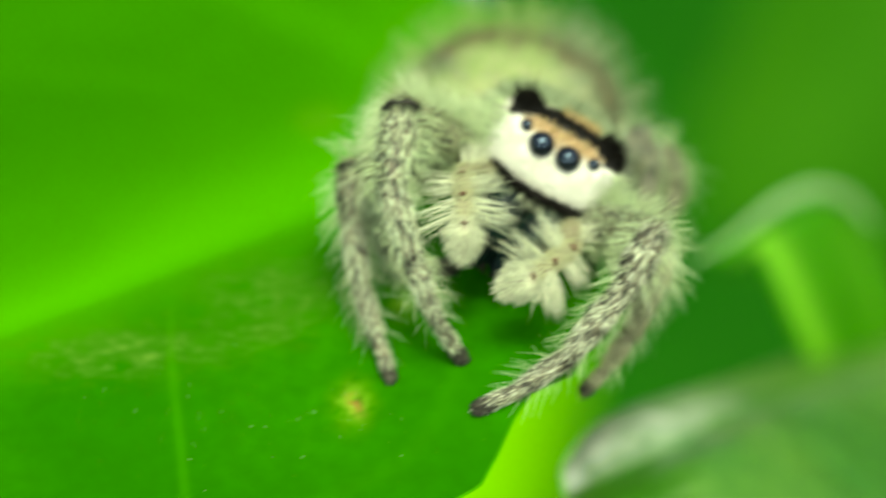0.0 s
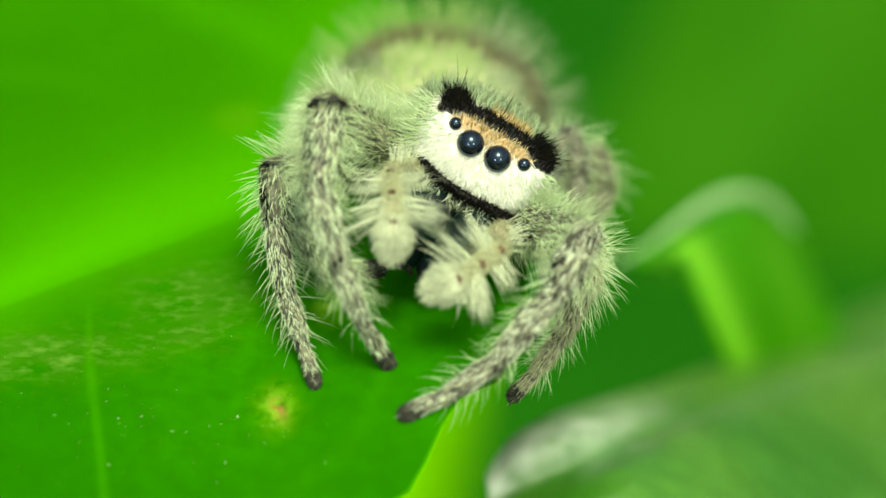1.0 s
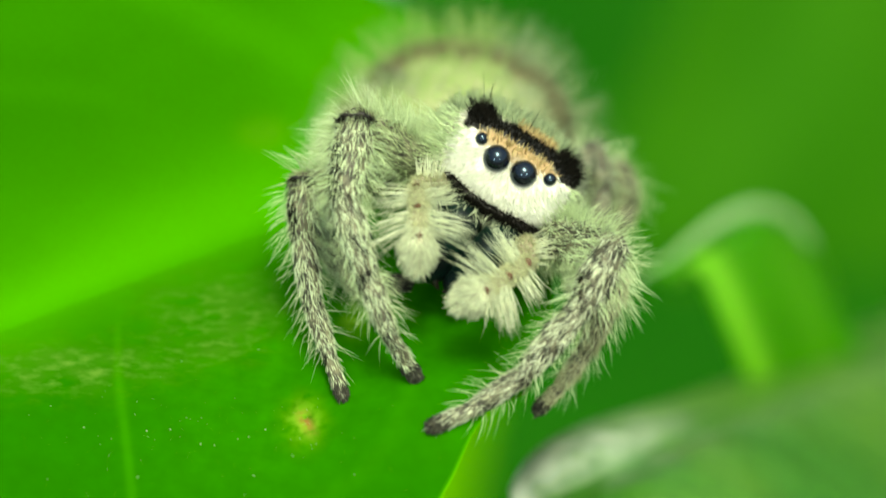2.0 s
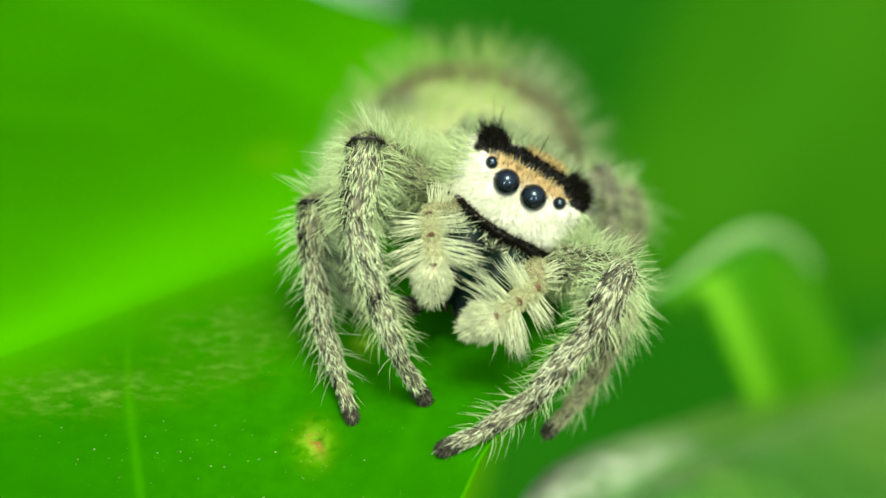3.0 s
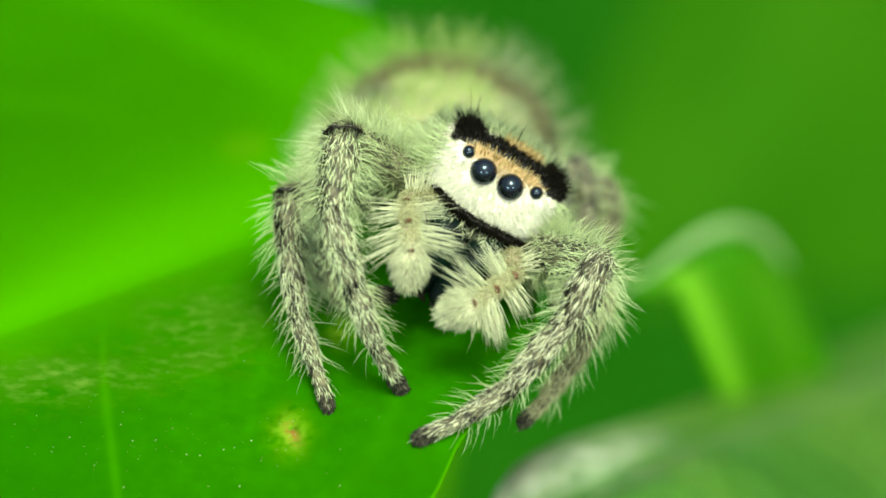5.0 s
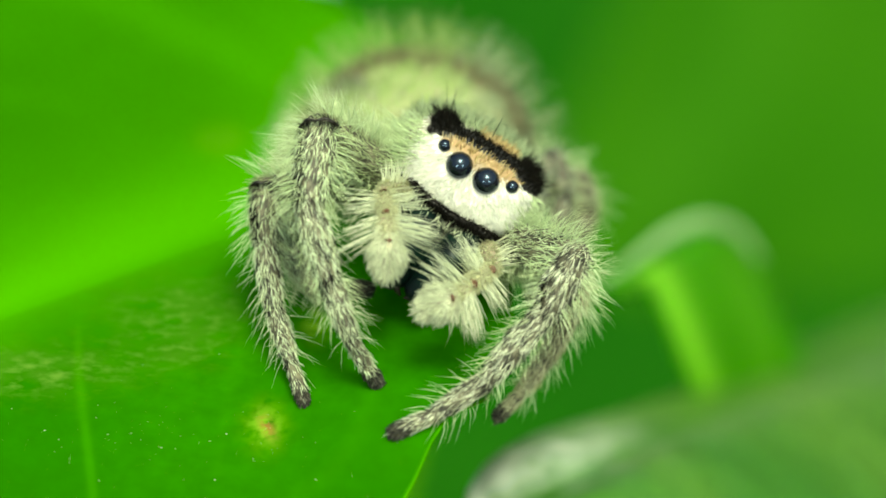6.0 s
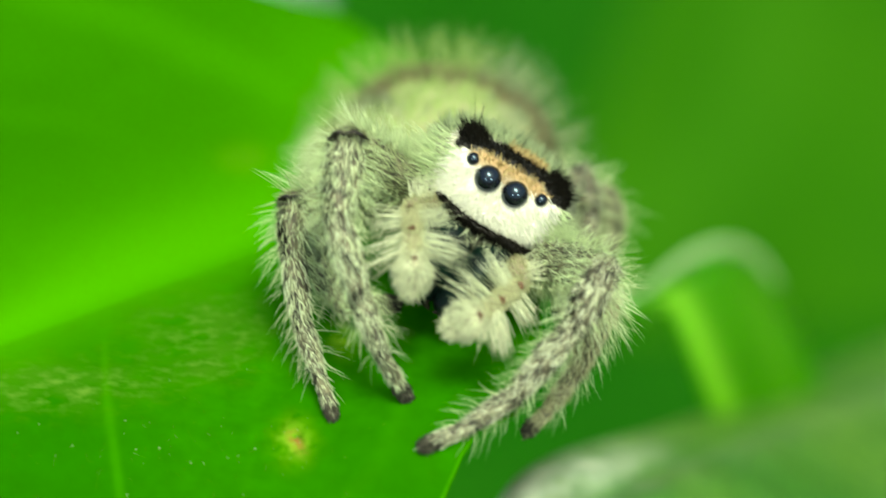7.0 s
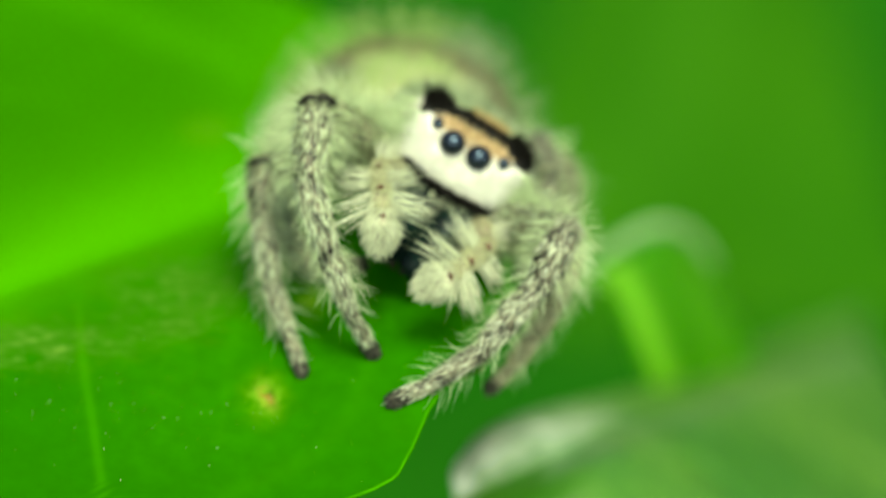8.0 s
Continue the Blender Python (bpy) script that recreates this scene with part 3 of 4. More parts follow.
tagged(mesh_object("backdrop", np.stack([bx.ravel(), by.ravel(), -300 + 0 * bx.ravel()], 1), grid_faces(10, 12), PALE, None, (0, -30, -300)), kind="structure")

# ---------------------------------------------------------------- ground
gz = float(W(PLANT_AT)[2]) - 0.004
gm = bpy.data.meshes.new("ground")
gb = bmesh.new()
bmesh.ops.create_grid(gb, x_segments=60, y_segments=60, size=1500)
for vert in gb.verts:
    vert.co.z = gz + 0.004 * noise.noise(vert.co * 0.01)
gb.to_mesh(gm)
gb.free()
gm.materials.append(SOIL)
tagged(new("ground", gm), kind="structure")

# ---------------------------------------------------------------- spider
ROLL = radians(32.0)
EX = np.array([math.cos(ROLL), -math.sin(ROLL), 0.0])
EZ = unit(np.array([0.06, -0.05, 1.0]))
EZ = unit(EZ - EX * (EZ @ EX))
EY = np.cross(EZ, EX)
F0 = np.array([0.02, -0.05, 0.05])


def F(x, y, z):
    """Face coordinates (across, up, forward) to plan."""
    return F0 + x * EX + y * EY + z * EZ


def face_xyz(p):
    q = np.asarray(p) - F0
    return q @ EX, q @ EY, q @ EZ


BASE = np.array([-1.2, -4.6, 1.2])
spider = holder("jumping_spider", BASE, "hairy grey and white jumping spider standing on a green leaf", "spider")
rng = np.random.default_rng(7)


def carapace():
    nz, na = 130, 150
    z = np.linspace(0, 1, nz)
    depth = 0.12 - 3.7 * z ** 1.15
    half = np.interp(z, [0, 0.03, 0.1, 0.25, 0.5, 0.8, 1.0], [0.75, 1.2, 1.45, 1.58, 1.6, 1.3, 0.5])
    top = np.interp(z, [0, 0.03, 0.1, 0.25, 0.5, 0.8, 1.0], [0.35, 0.55, 0.68, 0.80, 0.85, 0.5, 0.0])
    bot = np.interp(z, [0, 0.03, 0.1, 0.25, 0.5, 0.8, 1.0], [-0.60, -0.85, -0.95, -1.1, -1.1, -0.9, -0.4])
    ang = np.linspace(0, 2 * np.pi, na, endpoint=False)
    ca, sa = np.cos(ang), np.sin(ang)
    k = (np.abs(ca) ** 3 + np.abs(sa) ** 3) ** (-1 / 3)
    x = half[:, None] * (ca * k)[None] - 0.08
    mid, hh = (top + bot) / 2, (top - bot) / 2
    y = mid[:, None] + hh[:, None] * (sa * k)[None]
    p = F0 + x[..., None] * EX + y[..., None] * EY + np.repeat(depth[:, None], na, 1)[..., None] * EZ
    f = grid_faces(nz, na, True)
    f.append(tuple(range(na))[::-1])
    f.append(tuple((nz - 1) * na + j for j in range(na)))
    return p.reshape(-1, 3), f


head = carapace()
def zone_black(p, nn):
    x, y, z = face_xyz(p)
    x = x - 0.0
    band = smooth(0.44, 0.50, y) * (z > -0.30) * (np.abs(x) < 1.1)
    side = smooth(0.70, 0.92, np.abs(x)) * (y > 0.36 - 0.4 * np.clip(np.abs(x) - 0.92, 0, 0.3)) * (z > -0.9) * (x > -1.30)
    wrap = smooth(0.97, 1.05, x) * (y > 0.22) * (z > -0.6)
    return np.clip(band + side + wrap, 0, 1)


def zone_tan(p, nn):
    x, y, z = face_xyz(p)
    ring = smooth(1.10, 0.9, np.abs(x - 0.06)) * smooth(-0.12, 0.28, y - 0.10 * np.abs(x) + 0.10 * smooth(0.25, 0.0, np.abs(x))) * (z > -0.30)
    back = smooth(0.55, 0.35, np.abs(x - 0.2)) * (z <= -0.30) * (z > -0.75) * (y > 0.3)
    return np.clip(ring + back, 0, 1) * (1 - zone_black(p, nn))


def zone_white(p, nn):
    x, y, z = face_xyz(p)
    return (z > -1.0) * (1 - np.clip(zone_tan(p, nn) + zone_black(p, nn), 0, 1)) * smooth(0.6, 0.4, y) * (y > -0.86) * smooth(1.40, 1.15, x) * smooth(-1.42, -1.10, x)


def zone_rear(p, nn):
    x, y, z = face_xyz(p)
    return ((z <= -0.35) & (y > 0.2) | (z <= -1.0)) * (1 - np.clip(zone_tan(p, nn) + zone_black(p, nn), 0, 1))


hv = head[0]
cara = mesh_object("carapace", *head, SKIN_HEAD, spider, F0, "carapace with white, tan, black and grey hair", attrs={"white": zone_white(hv, hv), "tan": zone_tan(hv, hv), "black": zone_black(hv, hv)})


def away_from_eyes(fn):
    def keep(p, nn):
        k = fn(p, nn)
        x, y, z = face_xyz(p)
        for ex, ey, er in ((-0.325, 0.0, 0.27), (0.325, 0.0, 0.27), (-0.80, 0.20, 0.14), (0.86, 0.17, 0.14)):
            k = k * (np.hypot(x - ex, y - ey) > er * 1.0)
        return k
    return keep


def down_out(p):
    x, y, z = face_xyz(p)
    return (x * 0.9)[:, None] * EX - 0.8 * EY + 0.25 * EZ


fur("white_hair", head, 34000, HAIR_WHITE, cara, F0, rng, down_out, 0.10, (0.11, 0.21), 0.0095, 0.09, 0.12, away_from_eyes(zone_white), "dense white facial hair")
fur("white_fringe", head, 5000, HAIR_WHITE, cara, F0, rng, lambda p: -EY + 0.15 * EZ, 0.25, (0.16, 0.30), 0.0095, 0.16, 0.2, lambda p, nn: zone_white(p, nn) * smooth(-0.50, -0.72, face_xyz(p)[1]) * (face_xyz(p)[2] > -0.7), "white hair hanging over the lower edge of the face")
fur("tan_hair", head, 14000, HAIR_TAN, cara, F0, rng, lambda p: EY * 0.6 + (face_xyz(p)[0])[:, None] * EX * 0.3, 0.3, (0.08, 0.18), 0.011, 0.25, 0.15, away_from_eyes(zone_tan), "orange-tan hair round the eyes")
fur("black_hair", head, 22000, HAIR_BLACK, cara, F0, rng, lambda p: EY * 0.5 - EZ * 0.2, 0.35, (0.05, 0.14), 0.010, 0.3, 0.15, away_from_eyes(zone_black), "black hair band above the eyes")
fur("black_tuft", head, 9000, HAIR_BLACK, cara, F0, rng, lambda p: EY * 0.6 + (face_xyz(p)[0])[:, None] * EX * 0.5 - EZ * 0.2, 0.45, (0.14, 0.27), 0.010, 0.25, 0.3, lambda p, nn: zone_black(p, nn) * smooth(0.55, 0.75, np.abs(face_xyz(p)[0])) * (face_xyz(p)[1] > 0.40))
fur("black_bristle", head, 110, HAIR_BLACK, cara, F0, rng, lambda p: EY * 0.8 + (face_xyz(p)[0])[:, None] * EX * 0.6, 0.6, (0.4, 0.75), 0.009, 0.3, 0.3, zone_black)
fur("grey_hair", head, 9000, HAIR_ASH, cara, F0, rng, lambda p: -EZ + EY * 0.3, 0.4, (0.2, 0.45), 0.013, 0.3, 0.3, lambda p, nn: zone_rear(p, nn) * (1 - 0.85 * smooth(0.7, 1.2, face_xyz(p)[0])), "pale grey hair on the back of the head")
# Right flank only: its shade is put into darker hair.
fur("slate_hair", head, 6000, HAIR_SLATE, cara, F0, rng, lambda p: -EZ + EY * 0.2, 0.4, (0.2, 0.4), 0.013, 0.3, 0.3, lambda p, nn: np.clip(zone_rear(p, nn) * smooth(0.7, 1.2, face_xyz(p)[0]) + (face_xyz(p)[0] > 1.4), 0, 1), "grey hair on the right flank of the head, darkened for its shade")
fur("cheek_hair", head, 9000, HAIR_PALE, cara, F0, rng, lambda p: (face_xyz(p)[0])[:, None] * EX * 0.8 - EY * 0.5 - EZ * 0.2, 0.35, (0.14, 0.34), 0.010, 0.24, 0.25,
    lambda p, nn: smooth(1.0, 1.3, np.abs(face_xyz(p)[0])) * (face_xyz(p)[1] < np.where(face_xyz(p)[0] > 0, 0.2, 0.45)) * (face_xyz(p)[2] > -1.5) * (1 - zone_black(p, nn)), "pale hair on the cheeks")
fur("cheek_bristle", head, 3000, HAIR_PALE, cara, F0, rng, lambda p: (face_xyz(p)[0])[:, None] * EX * 1.2 - EY * 0.2 + EZ * 0.2, 0.6, (0.4, 0.75), 0.011, 0.25, 0.3,
    lambda p, nn: (np.abs(face_xyz(p)[0]) > 1.1) * np.where(face_xyz(p)[0] > 0, 0.3, 1.0) * (face_xyz(p)[1] < np.where(face_xyz(p)[0] > 0, -0.1, 0.1)) * (face_xyz(p)[2] > -1.6))

for name, x, y, z, r in (("eye", -0.325, 0.0, 0.10, 0.292), ("eye", 0.325, 0.0, 0.10, 0.292), ("eye", -0.80, 0.20, 0.08, 0.142), ("eye", 0.86, 0.17, 0.08, 0.142), ("eye", -1.18, 0.50, -0.85, 0.11), ("eye", 1.20, 0.45, -0.9, 0.11)):
    c = F(x, y, z)
    v, f = ellipsoid(c, [EX, EY, EZ], (r, r, r), 2.0, 48, 32)
    mesh_object("eye", v, f, EYE, spider, c, "shiny black eye")

# abdomen
AB = np.array([-1.15, 0.10, -7.0])
AR = radians(13.0)
AX = np.array([math.cos(AR), -math.sin(AR), 0.0])
AY = np.cross(EZ, AX)
belly = ellipsoid(AB, [AX, AY, EZ], (2.42, 2.05, 3.0), 2.15, 60, 44)
abdomen = mesh_object("abdomen", *belly, SKIN_PALE, spider, AB, "rounded pale hairy abdomen with brown markings")


def ab_dir(p):
    d = (np.asarray(p) - AB) / 2.3
    return d @ AX, d @ AY, (np.asarray(p) - AB) @ EZ / 3.0


def brown_arc(p, nn):
    x, y, z = ab_dir(p)
    r = np.hypot(x, y)
    a = np.arctan2(x, y)
    wob = 0.05 * np.sin(a * 9.0) + 0.04 * np.sin(a * 17.0 + 1)
    fleck = 0.5 + 0.5 * np.sin(a * 23.0 + 3 * z) * np.sin(a * 11.0 + 1.0)
    return smooth(0.34, 0.10, np.abs(z - 0.28 + wob)) * (y > -0.2) * (0.55 + 0.45 * fleck)


fur("brown_hair", belly, 30000, HAIR_BROWN, abdomen, AB, rng, lambda p: -EZ + 0.3 * EY, 0.2, (0.2, 0.38), 0.014, 0.2, 0.2, brown_arc, "brown arched hair band")
fur("pale_hair", belly, 24000, HAIR_YELLOW, abdomen, AB, rng, lambda p: -EZ + 0.2 * EY, 0.2, (0.2, 0.38), 0.014, 0.2, 0.2,
    lambda p, nn: (1 - brown_arc(p, nn)) * (ab_dir(p)[2] > -0.5) * smooth(0.55, 0.15, ab_dir(p)[0]), "pale yellowish hair")
fur("ash_hair", belly, 22000, HAIR_ASH, abdomen, AB, rng, lambda p: -EZ + 0.2 * EY, 0.2, (0.2, 0.38), 0.014, 0.2, 0.2,
    lambda p, nn: (1 - brown_arc(p, nn)) * (ab_dir(p)[2] > -0.5) * smooth(0.15, 0.55, ab_dir(p)[0]), "grey hair")
fur("grey_mark", belly, 26000, HAIR_SLATE, abdomen, AB, rng, lambda p: -EZ + 0.2 * EY, 0.25, (0.24, 0.42), 0.015, 0.2, 0.2,
    lambda p, nn: 0.8 * np.exp(-(((p[:, 0] + 2.55) / 0.6) ** 2 + ((p[:, 1] - 1.45 + 0.25 * (p[:, 0] + 2.55)) / 0.22) ** 2)), "dark grey mark on the shoulder of the abdomen")
for coat, share in ((HAIR_YELLOW, lambda x: smooth(0.35, 0.0, x)), (HAIR_ASH, lambda x: smooth(0.0, 0.35, x))):
    fur("bristle", belly, 3200, coat, abdomen, AB, rng, lambda p: unit(p - AB) + 0.2 * EY, 0.85, (0.45, 1.15), 0.0085, 0.26, 0.15,
        lambda p, nn, share=share: (ab_dir(p)[2] > -0.35) * smooth(0.55, 0.25, ab_dir(p)[2]) * (ab_dir(p)[1] > -0.3) * share(ab_dir(p)[0]), "long pale bristles")


# chelicerae
for sx in (-1, 1):
    pts = [F(0.12 + sx * 0.50, -1.36, 0.0), F(0.12 + sx * 0.50, -1.62, 0.18), F(0.06 + sx * 0.46, -2.05, 0.28), F(-0.04 + sx * 0.38, -2.7, 0.25)]
    surf = tube(pts, [0.44, 0.50, 0.49, 0.40], 22, 24)
    ch = mesh_object("chelicera", *surf, CHELICERA, spider, pts[0], "dark iridescent green jaw under grey hair")
    fur("grey_hair", surf, 1500, HAIR_GREY, ch, pts[0], rng, -EY + 0.2 * EZ, 0.35, (0.10, 0.20), 0.010, 0.3, 0.3, lambda p, nn: smooth(-1.34, -1.20, face_xyz(p)[1]) * (nn @ EZ > -0.2))
    fpts = [F(0.06 + sx * 0.33, -2.55, 0.4), F(0.05 + sx * 0.22, -2.85, 0.42), F(0.04 + sx * 0.06, -2.97, 0.36)]
    mesh_object("fang", *tube(fpts, [0.13, 0.09, 0.03], 12, 12), FANG, ch, fpts[0], "black curved fang")
# black fringe under the face
frv, frf = tube([F(-1.50, -0.66, -0.30), F(-0.65, -0.91, 0.26), F(0.05, -0.97, 0.36), F(0.7, -0.97, 0.26), F(1.32, -1.0, 0.0)], [0.05, 0.07, 0.07, 0.09, 0.13], 30, 12)
fringe = mesh_object("fringe", frv, frf, FANG, spider, F(0, -0.95, 0.15), "black hair fringe under the face")
fur("black_hair", (frv, frf), 3200, HAIR_BLACK, fringe, F(0, -0.95, 0.15), rng, -EY * 0.5 + EZ * 0.4, 0.5, (0.05, 0.15), 0.010, 0.3, 0.2)
fur("grey_hair", (frv, frf), 420, HAIR_GREY, fringe, F(0, -0.95, 0.15), rng, -EY + EZ * 0.05, 0.3, (0.2, 0.34), 0.011, 0.3, 0.3, lambda p, nn: (nn @ EY < 0) * (nn @ EZ < 0.5))
# breast plate under the body
mesh_object("sternum", *ellipsoid(F(0.05, -1.35, -1.9), [EX, EY, EZ], (1.15, 0.6, 1.7)), SKIN_DARK, spider, F(0.05, -1.35, -1.9), "dark underside")


# ---------------------------------------------------------------- legs and palps
SEG = ("leg", "patella", "tibia", "metatarsus", "tarsus")


def leg(points, radii, dense=1.0, coat=None, upper=None, knee_line=False, label="grey and white hairy leg with black joints"):
    """points: coxa, knee, then the joints out to the tip."""
    root = None
    coat = coat or HAIR_LEG
    at = points[0]
    radii = [radii[0] * 0.88, radii[1] * 0.86] + [r * 0.76 for r in radii[2:-1]] + [radii[-1] * 0.86]
    for k in range(len(points) - 1):
        a, b = np.array(points[k], float), np.array(points[k + 1], float)
        ra, rb = radii[k], radii[k + 1]
        last = k == len(points) - 2
        surf = tube([a, a * 0.65 + b * 0.35, a * 0.3 + b * 0.7, b], [ra * 0.88, ra * 1.04, (ra + rb) / 2 * 1.04, rb * (0.92 if last else 0.86)], 22, 18)
        seg = mesh_object(SEG[k], *surf, SKIN, spider if root is None else root, at, label if root is None else "")
        if root is None:
            root = seg
        axis = unit(b - a)
        ln = np.linalg.norm(b - a)
        along = lambda p, a=a, axis=axis, ln=ln: (p - a) @ axis / ln
        count = int(ln * (ra + rb) * np.pi * 430 * dense)
        front = np.array([0.05, 0.1, 1.0])
        bare = 0.75 if knee_line and k == 1 else 0.0
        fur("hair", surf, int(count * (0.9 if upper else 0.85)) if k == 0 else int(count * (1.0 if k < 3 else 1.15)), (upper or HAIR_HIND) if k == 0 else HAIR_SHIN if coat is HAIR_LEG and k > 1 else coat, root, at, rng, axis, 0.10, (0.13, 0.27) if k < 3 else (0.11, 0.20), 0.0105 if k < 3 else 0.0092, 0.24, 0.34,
            lambda p, nn, s=along, last=last, bare=bare: (1 - 0.95 * smooth(0.58, 0.80, s(p))) if last else smooth(-0.22, -0.08, s(p)) * (1 - 0.5 * smooth(0.80, 0.90, s(p))) * (1 - bare * smooth(0.92, 0.98, nn @ unit(front)) * smooth(0.1, 0.3, s(p))))
        if k < 4:
            lat = unit(np.cross(axis, (0.1, 0.05, 1.0)))
            fur("bristle", surf, int(count * (0.32 if k < 2 else 0.18)), HAIR_PALE, root, at, rng, axis, 0.78 if k == 1 else 0.70, (0.35, 0.65) if k == 0 and upper else (0.36, 0.80) if k < 2 else (0.28, 0.56) if k == 2 else (0.30, 0.60), 0.0080 if k < 2 else 0.0058, 0.19, 0.30 if k == 1 else 0.46,
                lambda p, nn, lat=lat: 0.04 + 0.96 * smooth(0.55, 0.9, np.abs(nn @ lat)))
        if k == 1:
            fur("dark_hair", surf, int(count * 1.3), HAIR_BLACK, root, at, rng, axis, 0.15, (0.12, 0.26), 0.012, 0.12, 0.1,
                lambda p, nn: smooth(0.84, 0.96, nn @ unit(np.array([-0.75, 0.1, 0.65]))))
        if last:
            fur("dark_hair", surf, int(count * 5.0), HAIR_TIP, root, at, rng, axis, 0.3, (0.07, 0.14), 0.010, 0.25, 0.1, lambda p, nn, s=along: smooth(0.62, 0.84, s(p)))
            claw = tube([b, b + axis * 0.12 + np.array([0, -0.05, 0]), b + axis * 0.16 + np.array([0, -0.12, 0])], [0.05, 0.035, 0.01], 8, 8)
            mesh_object("claw", *claw, FANG, root, at, "small black claw")
        else:
            fur("dark_hair", surf, int(count * 1.4), HAIR_BLACK, root, at, rng, axis, 0.28, (0.10, 0.20), 0.012, 0.15, 0.1,
                lambda p, nn, s=along, knee=(None if k == 0 else k == 1): np.clip((0.0 if knee is None else 0.15 if knee else 0.6) * smooth(0.90, 0.96, s(p)) * (0.3 + 0.7 * smooth(0.3, 0.7, np.sin(p @ (9.0, 7.0, 8.0)))) + (0.2 if knee and not upper else 0.3 if not knee else 0.0) * smooth(0.08, 0.03, s(p)), 0, 1))
    if knee_line:
        c = np.array(points[1], float)
        r = radii[1]
        pts = [c + 1.12 * r * np.array(q) for q in ((-0.90, 0.12, 0.60), (-0.50, 0.46, 0.92), (-0.15, 0.44, 1.02), (0.25, 0.50, 0.98), (0.6, 0.34, 0.88), (0.95, 0.10, 0.55))]
        line = tube(pts, [0.018, 0.040, 0.026, 0.034, 0.042, 0.018], 24, 8)
        mesh_object("knee_joint", *line, FANG, root, at, "black knee joint")
        fur("dark_hair", line, 120, HAIR_BLACK, root, at, rng, unit(np.array([0.0, -0.7, 0.5])), 0.4, (0.05, 0.13), 0.009, 0.3, 0.2)
    return root


def on_leaf(u, v, lift=0.12):
    return (u, v, float(leaf_b(u, v)) + lift)


L1T, R1T, L2T = on_leaf(-2.09, -4.29, 0.16), on_leaf(-1.70, -5.23, 0.16), on_leaf(-3.62, -4.64, 0.14)
L3T = (-2.30, -2.48, -0.3)
leg([F(-1.1, -1.0, -0.9), (-3.15, 1.0, 1.0), (-3.42, -0.5, 1.75), (-3.0, -2.07, 2.05), (-2.57, -3.36, 2.0), L1T], [0.48, 0.48, 0.40, 0.33, 0.22, 0.17], 1.0, knee_line=True)
leg([F(1.15, -1.1, -0.9), (2.12, -1.75, 1.4), (1.47, -2.87, 1.9), (0.17, -4.26, 2.1), (-0.92, -4.93, 2.25), R1T], [0.48, 0.43, 0.36, 0.28, 0.21, 0.18], 1.0, HAIR_GRIZZLE, HAIR_LEG)
leg([F(-1.1, -1.0, -1.5), (-4.38, -0.30, -0.2), (-4.40, -1.35, 0.0), (-4.22, -2.8, 0.35), (-3.86, -3.91, 0.9), L2T], [0.42, 0.34, 0.32, 0.27, 0.19, 0.15], 0.9, knee_line=True)
leg([F(1.15, -1.1, -1.5), (2.2, -2.4, -0.2), (1.95, -3.1, 0.0), (1.5, -4.0, -0.3), (0.92, -4.77, -0.3), (0.47, -5.2, -0.2)], [0.42, 0.34, 0.30, 0.24, 0.18, 0.15], 1.5, HAIR_CREAM)
leg([F(-1.0, -1.0, -2.2), (-3.3, 0.75, -3.4), (-3.85, -0.5, -2.5), (-3.95, -1.65, -1.6), (-3.35, -2.55, -0.9), L3T], [0.45, 0.42, 0.42, 0.40, 0.28, 0.19], 1.0, HAIR_PALE)
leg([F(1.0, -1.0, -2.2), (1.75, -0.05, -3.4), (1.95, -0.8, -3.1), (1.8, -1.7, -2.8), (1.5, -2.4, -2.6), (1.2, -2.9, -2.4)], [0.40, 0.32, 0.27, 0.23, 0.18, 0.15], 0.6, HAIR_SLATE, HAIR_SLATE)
leg([F(-0.8, -1.0, -2.8), (-3.4, 0.95, -5.9), (-4.0, 0.0, -6.2), (-3.9, -0.9, -6.6), (-3.9, -1.1, -6.8), on_leaf(-3.9, -1.15)], [0.42, 0.38, 0.34, 0.26, 0.2, 0.16], 1.2, HAIR_YELLOW, HAIR_YELLOW)
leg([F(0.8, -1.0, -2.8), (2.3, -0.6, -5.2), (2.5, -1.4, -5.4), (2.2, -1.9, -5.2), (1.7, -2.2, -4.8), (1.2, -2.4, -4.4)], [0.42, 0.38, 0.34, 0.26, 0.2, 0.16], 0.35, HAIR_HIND)


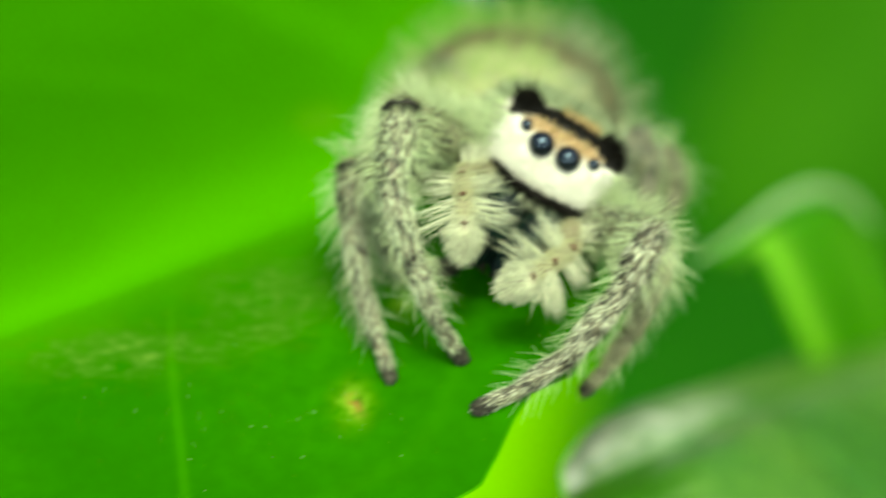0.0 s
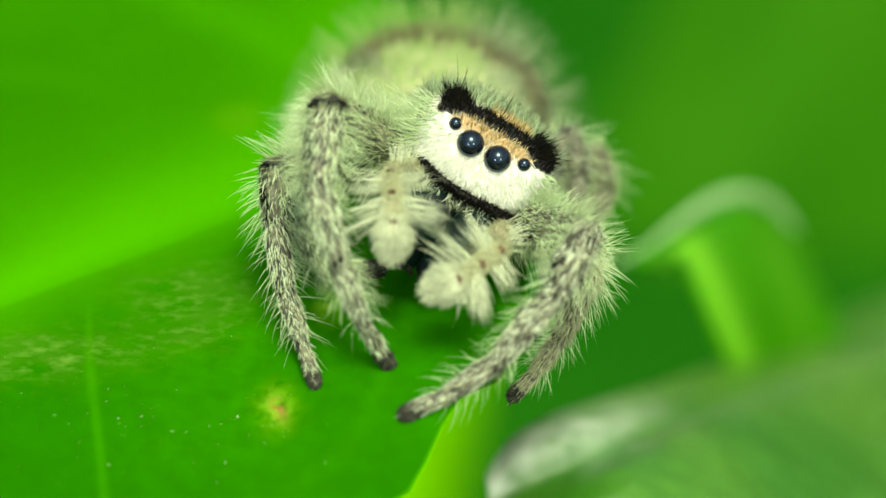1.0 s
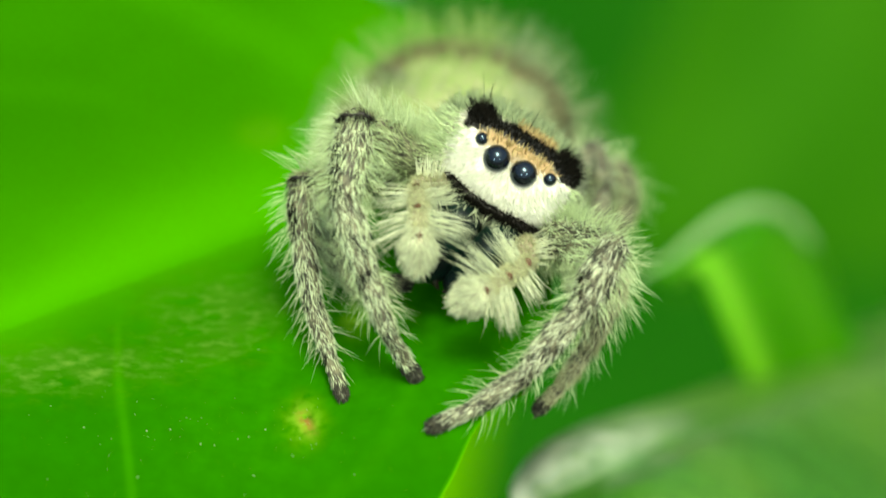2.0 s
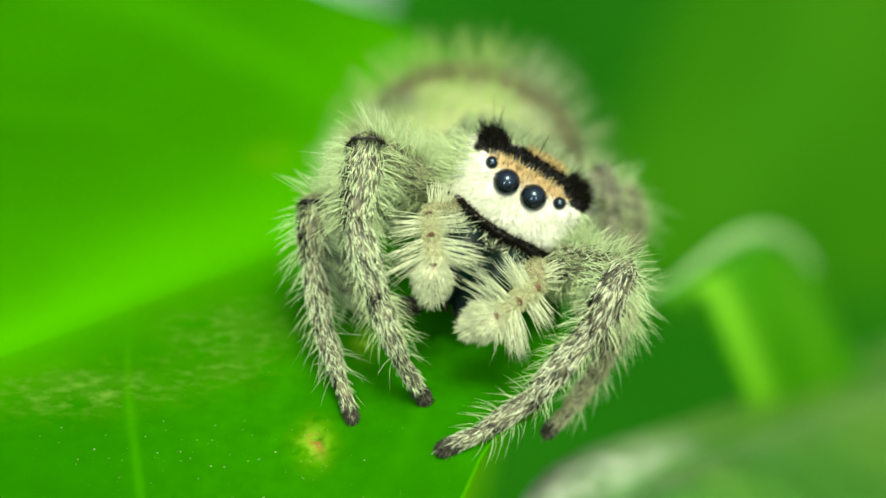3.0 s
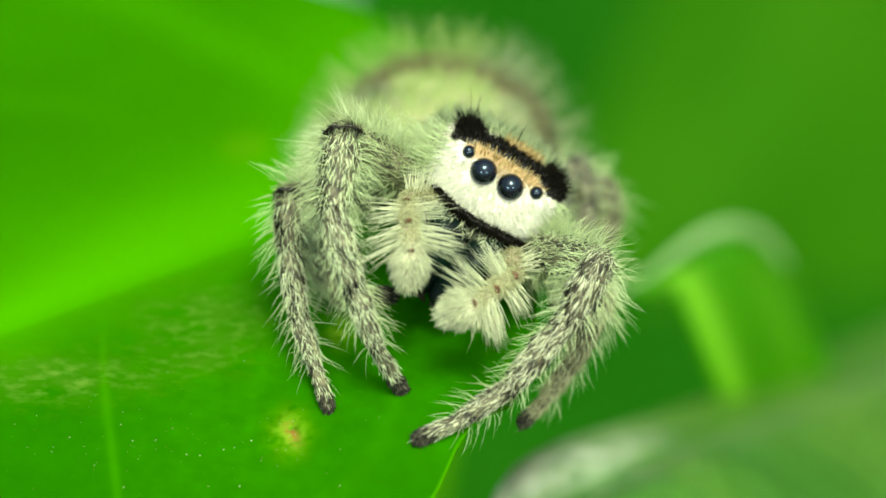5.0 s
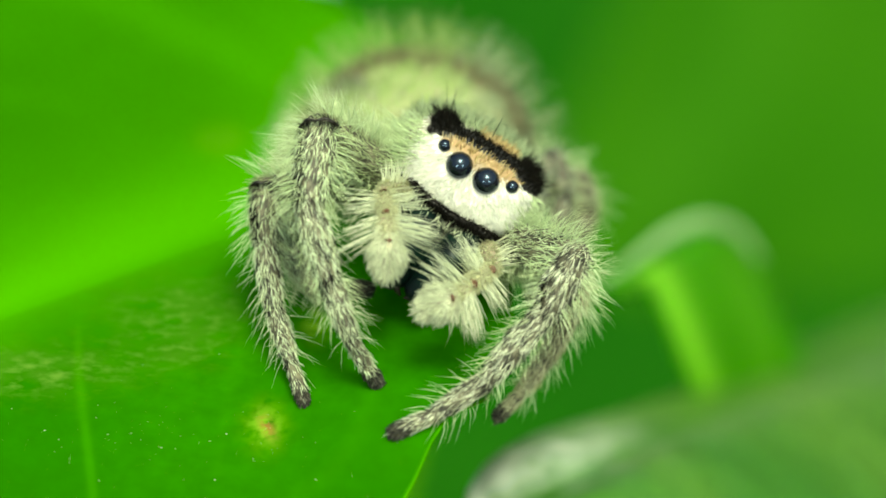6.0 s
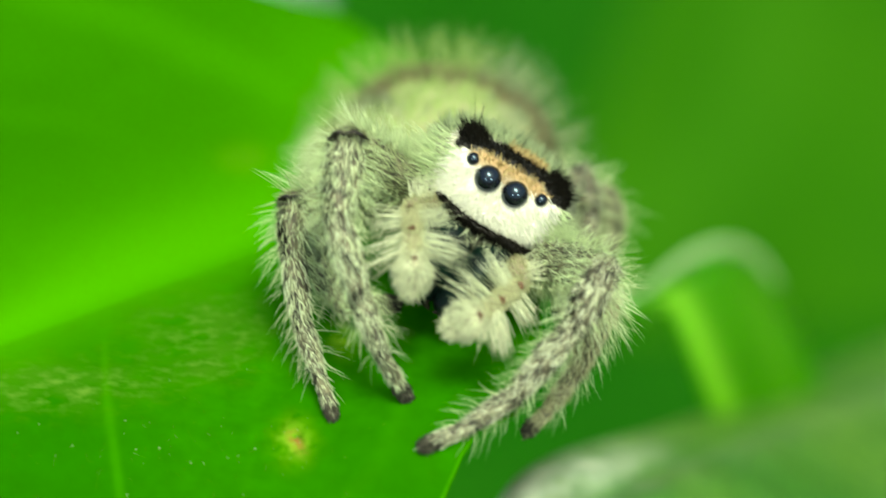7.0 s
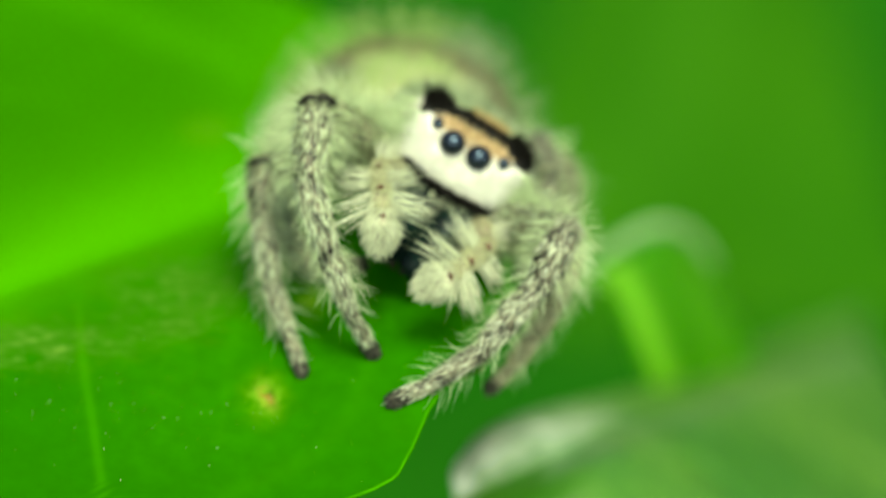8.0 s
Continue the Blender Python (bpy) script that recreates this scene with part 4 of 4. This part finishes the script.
def palp(points, radii, side):
    at = np.array(points[0], float)
    root = None
    names = ("pedipalp", "patella", "tibia", "tarsus")
    for k in range(4):
        a, b = np.array(points[k], float), np.array(points[k + 1], float)
        ra, rb = radii[k], radii[k + 1]
        last = k == 3
        prof = [ra * 0.9, ra * 1.05, rb * 1.05, rb * 0.9] if not last else [ra * 1.1, ra * 1.5, ra * 1.2, rb * 0.55]
        surf = tube([a, a * 0.66 + b * 0.34, a * 0.33 + b * 0.67, b], prof, 20, 18, 0.75, True, (0.0, 0.0, 1.0))
        seg = mesh_object(names[k], *surf, SKIN_PALP, spider if root is None else root, at, "cream hairy feeler with rusty joints" if root is None else "")
        root = root or seg
        axis = unit(b - a)
        ln = np.linalg.norm(b - a)
        s = lambda p, a=a, axis=axis, ln=ln: (p - a) @ axis / ln
        lat = unit(np.cross(axis, (0.0, 0.0, 1.0)))
        lean = (-0.45, 0.1, 0.55, 0.9)[k]
        spread = lambda p, a=a, lat=lat, axis=axis, lean=lean: np.tanh(((p - a) @ lat) * 14.0)[:, None] * lat + lean * axis
        if last:
            fur("hair", surf, 1700, HAIR_PALP, root, at, rng, lambda p, sp=spread, axis=axis: sp(p) * 0.6 + axis * 0.8, 0.2, (0.14, 0.30), 0.0105, 0.14, 0.1)
            fur("bristle", surf, 220, HAIR_PALP, root, at, rng, spread, 0.35, (0.22, 0.40), 0.009, 0.12, 0.25, lambda p, nn, s=s: smooth(0.5, 0.2, s(p)))
        else:
            fur("hair", surf, 1500, HAIR_CREAM, root, at, rng, axis, 0.25, (0.10, 0.20), 0.0105, 0.26, 0.15)
            fur("bristle", surf, (230, 340, 480)[k], HAIR_PALP, root, at, rng, spread, 0.32, ((0.28, 0.50), (0.36, 0.70), (0.50, 0.95))[k], 0.0110, 0.09, 0.26,
                lambda p, nn, s=s, lat=lat: smooth(-0.7, -0.2, nn @ np.array([0.0, 0.0, 1.0])) * (0.05 + 0.95 * smooth(0.2, 0.65, np.abs(nn @ lat))) * smooth(0.02, 0.25, s(p)) * smooth(1.0, 0.8, s(p)))
        if k:
            c = a + np.array([0.0, 0.0, ra * 0.62])
            mark = ellipsoid(c, [lat, axis, np.cross(lat, axis)], (0.095, 0.045, 0.15), 2.0, 16, 12)
            mark = (mark[0] + 0.018 * np.sin(mark[0] @ np.array([[31.0, 17.0, 9.0], [13.0, 29.0, 21.0], [11.0, 7.0, 27.0]])), mark[1])
            mesh_object("joint", *mark, JOINT, root, at, "rusty brown joint")
    return root


palp_left = palp([F(-1.05, -1.05, 0.1), (-1.84, -0.36, 1.55), (-1.81, -0.77, 1.9), (-1.78, -1.32, 2.15), (-1.85, -1.98, 2.2)], [0.22, 0.20, 0.19, 0.23, 0.24], -1)
palp_right = palp([F(1.05, -1.15, 0.1), (0.33, -1.98, 1.55), (-0.05, -2.22, 1.9), (-0.49, -2.46, 2.15), (-1.06, -2.72, 2.25)], [0.22, 0.20, 0.19, 0.23, 0.24], 1)

# ---------------------------------------------------------------- dust on the leaf
dr = np.random.default_rng(3)
dv, df = [], []
for _ in range(420):
    u, v = dr.uniform(-10.5, -1.2), dr.uniform(-6.9, -3.2)
    if dr.random() < 0.45:
        u, v = -7.0 + dr.normal() * 1.3, -5.3 + dr.normal() * 0.45
    if u > float(np.interp(v, EDGE_V, EDGE_U)) - 0.3:
        continue
    r = dr.uniform(0.0035, 0.0075) * (1.7 if dr.random() < 0.10 else 1.0)
    pv, pf = ellipsoid((u, v, float(leaf_b(u, v)) + r * 0.5 + 0.035), np.eye(3), (r * dr.uniform(0.8, 1.8), r, r), 2.0, 7, 5)
    df += [tuple(i + sum(len(a) for a in dv) for i in f) for f in pf]
    dv.append(pv)
tagged(mesh_object("dust", np.concatenate(dv), df, DUST, None, (-5, -5, 2)), "tiny pale dust grains lying on the leaf", "dust", kind="stuff")


# pale cracked crust in the rusty scar
for path in ([(-0.09, -0.13), (0.0, -0.04), (0.08, 0.02), (0.22, 0.05)], [(0.07, 0.02), (0.05, 0.08), (0.02, 0.14)], [(-0.12, -0.05), (-0.05, -0.07), (0.0, -0.04)]):
    line = [(-4.40 + a, -5.15 + b, float(leaf_b(-4.40 + a, -5.15 + b)) + 0.032) for a, b in path]
    mesh_object("scar_crust", *tube(line, [0.003, 0.008, 0.006, 0.002][:len(line)], 14, 8), CRUST, plant, PLANT_AT, "pale cracked crust in the leaf scar")


# ---------------------------------------------------------------- movement
def swing(ob, band, rows):
    """Turn a palp about its root so that its last joint shifts by (du, dv) millimetres."""
    base = Vector(W(np.array(band)).tolist()) - Vector(parent_at[ob.name].tolist())
    loc = ob.location.copy()
    keyed = []
    for t, du, dv_ in rows:
        off = Vector(W((du, dv_, 0)).tolist())
        q = base.rotation_difference(base + off)
        keyed.append((t, Matrix.LocRotScale(loc, q, None)))
    walk(ob, keyed)


def motions():
    # the folded leaf sways a little in the air
    walk(curled_leaf, [(t, pose(x, y, z)) for t, x, y, z in (
        (0.0, 0.00017, 0.00001, 0.00002), (0.5, 0.00012, 0.00001, 0.00001), (1.0, 0.00010, 0.00001, 0.00001), (1.5, 0.00009, 0.0, 0.0), (2.0, 0.00006, 0.00001, 0.00001), (3.5, 0.00002, 0.0, 0.0), (4.0, 0.0, 0.0, 0.0), (4.5, 0.00002, -0.00001, -0.00001), (6.0, -0.00001, 0.0, -0.00001), (6.5, -0.00001, -0.00002, -0.00003), (7.0, -0.00008, -0.00004, -0.00006), (7.5, -0.00015, -0.00010, -0.00014), (8.0, -0.00019, -0.00010, -0.00014))])
    swing(palp_left, (-1.78, -1.32, 2.15), [(0.0, -0.09, 0.0), (0.5, 0.12, -0.05), (1.0, -0.05, 0.05), (1.5, 0.0, 0.01), (2.0, -0.09, 0.06), (3.5, 0.02, -0.13), (4.0, 0.06, 0.07),
          (4.5, -0.01, -0.04), (5.2, 0.0, 0.02), (6.0, 0.03, 0.08), (6.5, 0.03, 0.04), (7.0, -0.06, -0.03), (7.5, 0.06, -0.05), (8.0, -0.06, 0.02)])
    swing(palp_right, (-0.49, -2.46, 2.15), [(0.0, 0.02, -0.03), (0.5, 0.0, 0.2), (1.0, -0.05, -0.04), (1.5, -0.02, 0.03), (2.0, -0.02, 0.01), (3.5, -0.05, -0.05), (4.0, 0.02, -0.01),
          (4.5, -0.04, 0.02), (5.2, 0.0, 0.0), (6.0, 0.03, -0.01), (6.5, 0.08, 0.08), (7.0, -0.04, -0.12), (7.5, -0.01, 0.05), (8.0, 0.04, -0.18)])


motions()
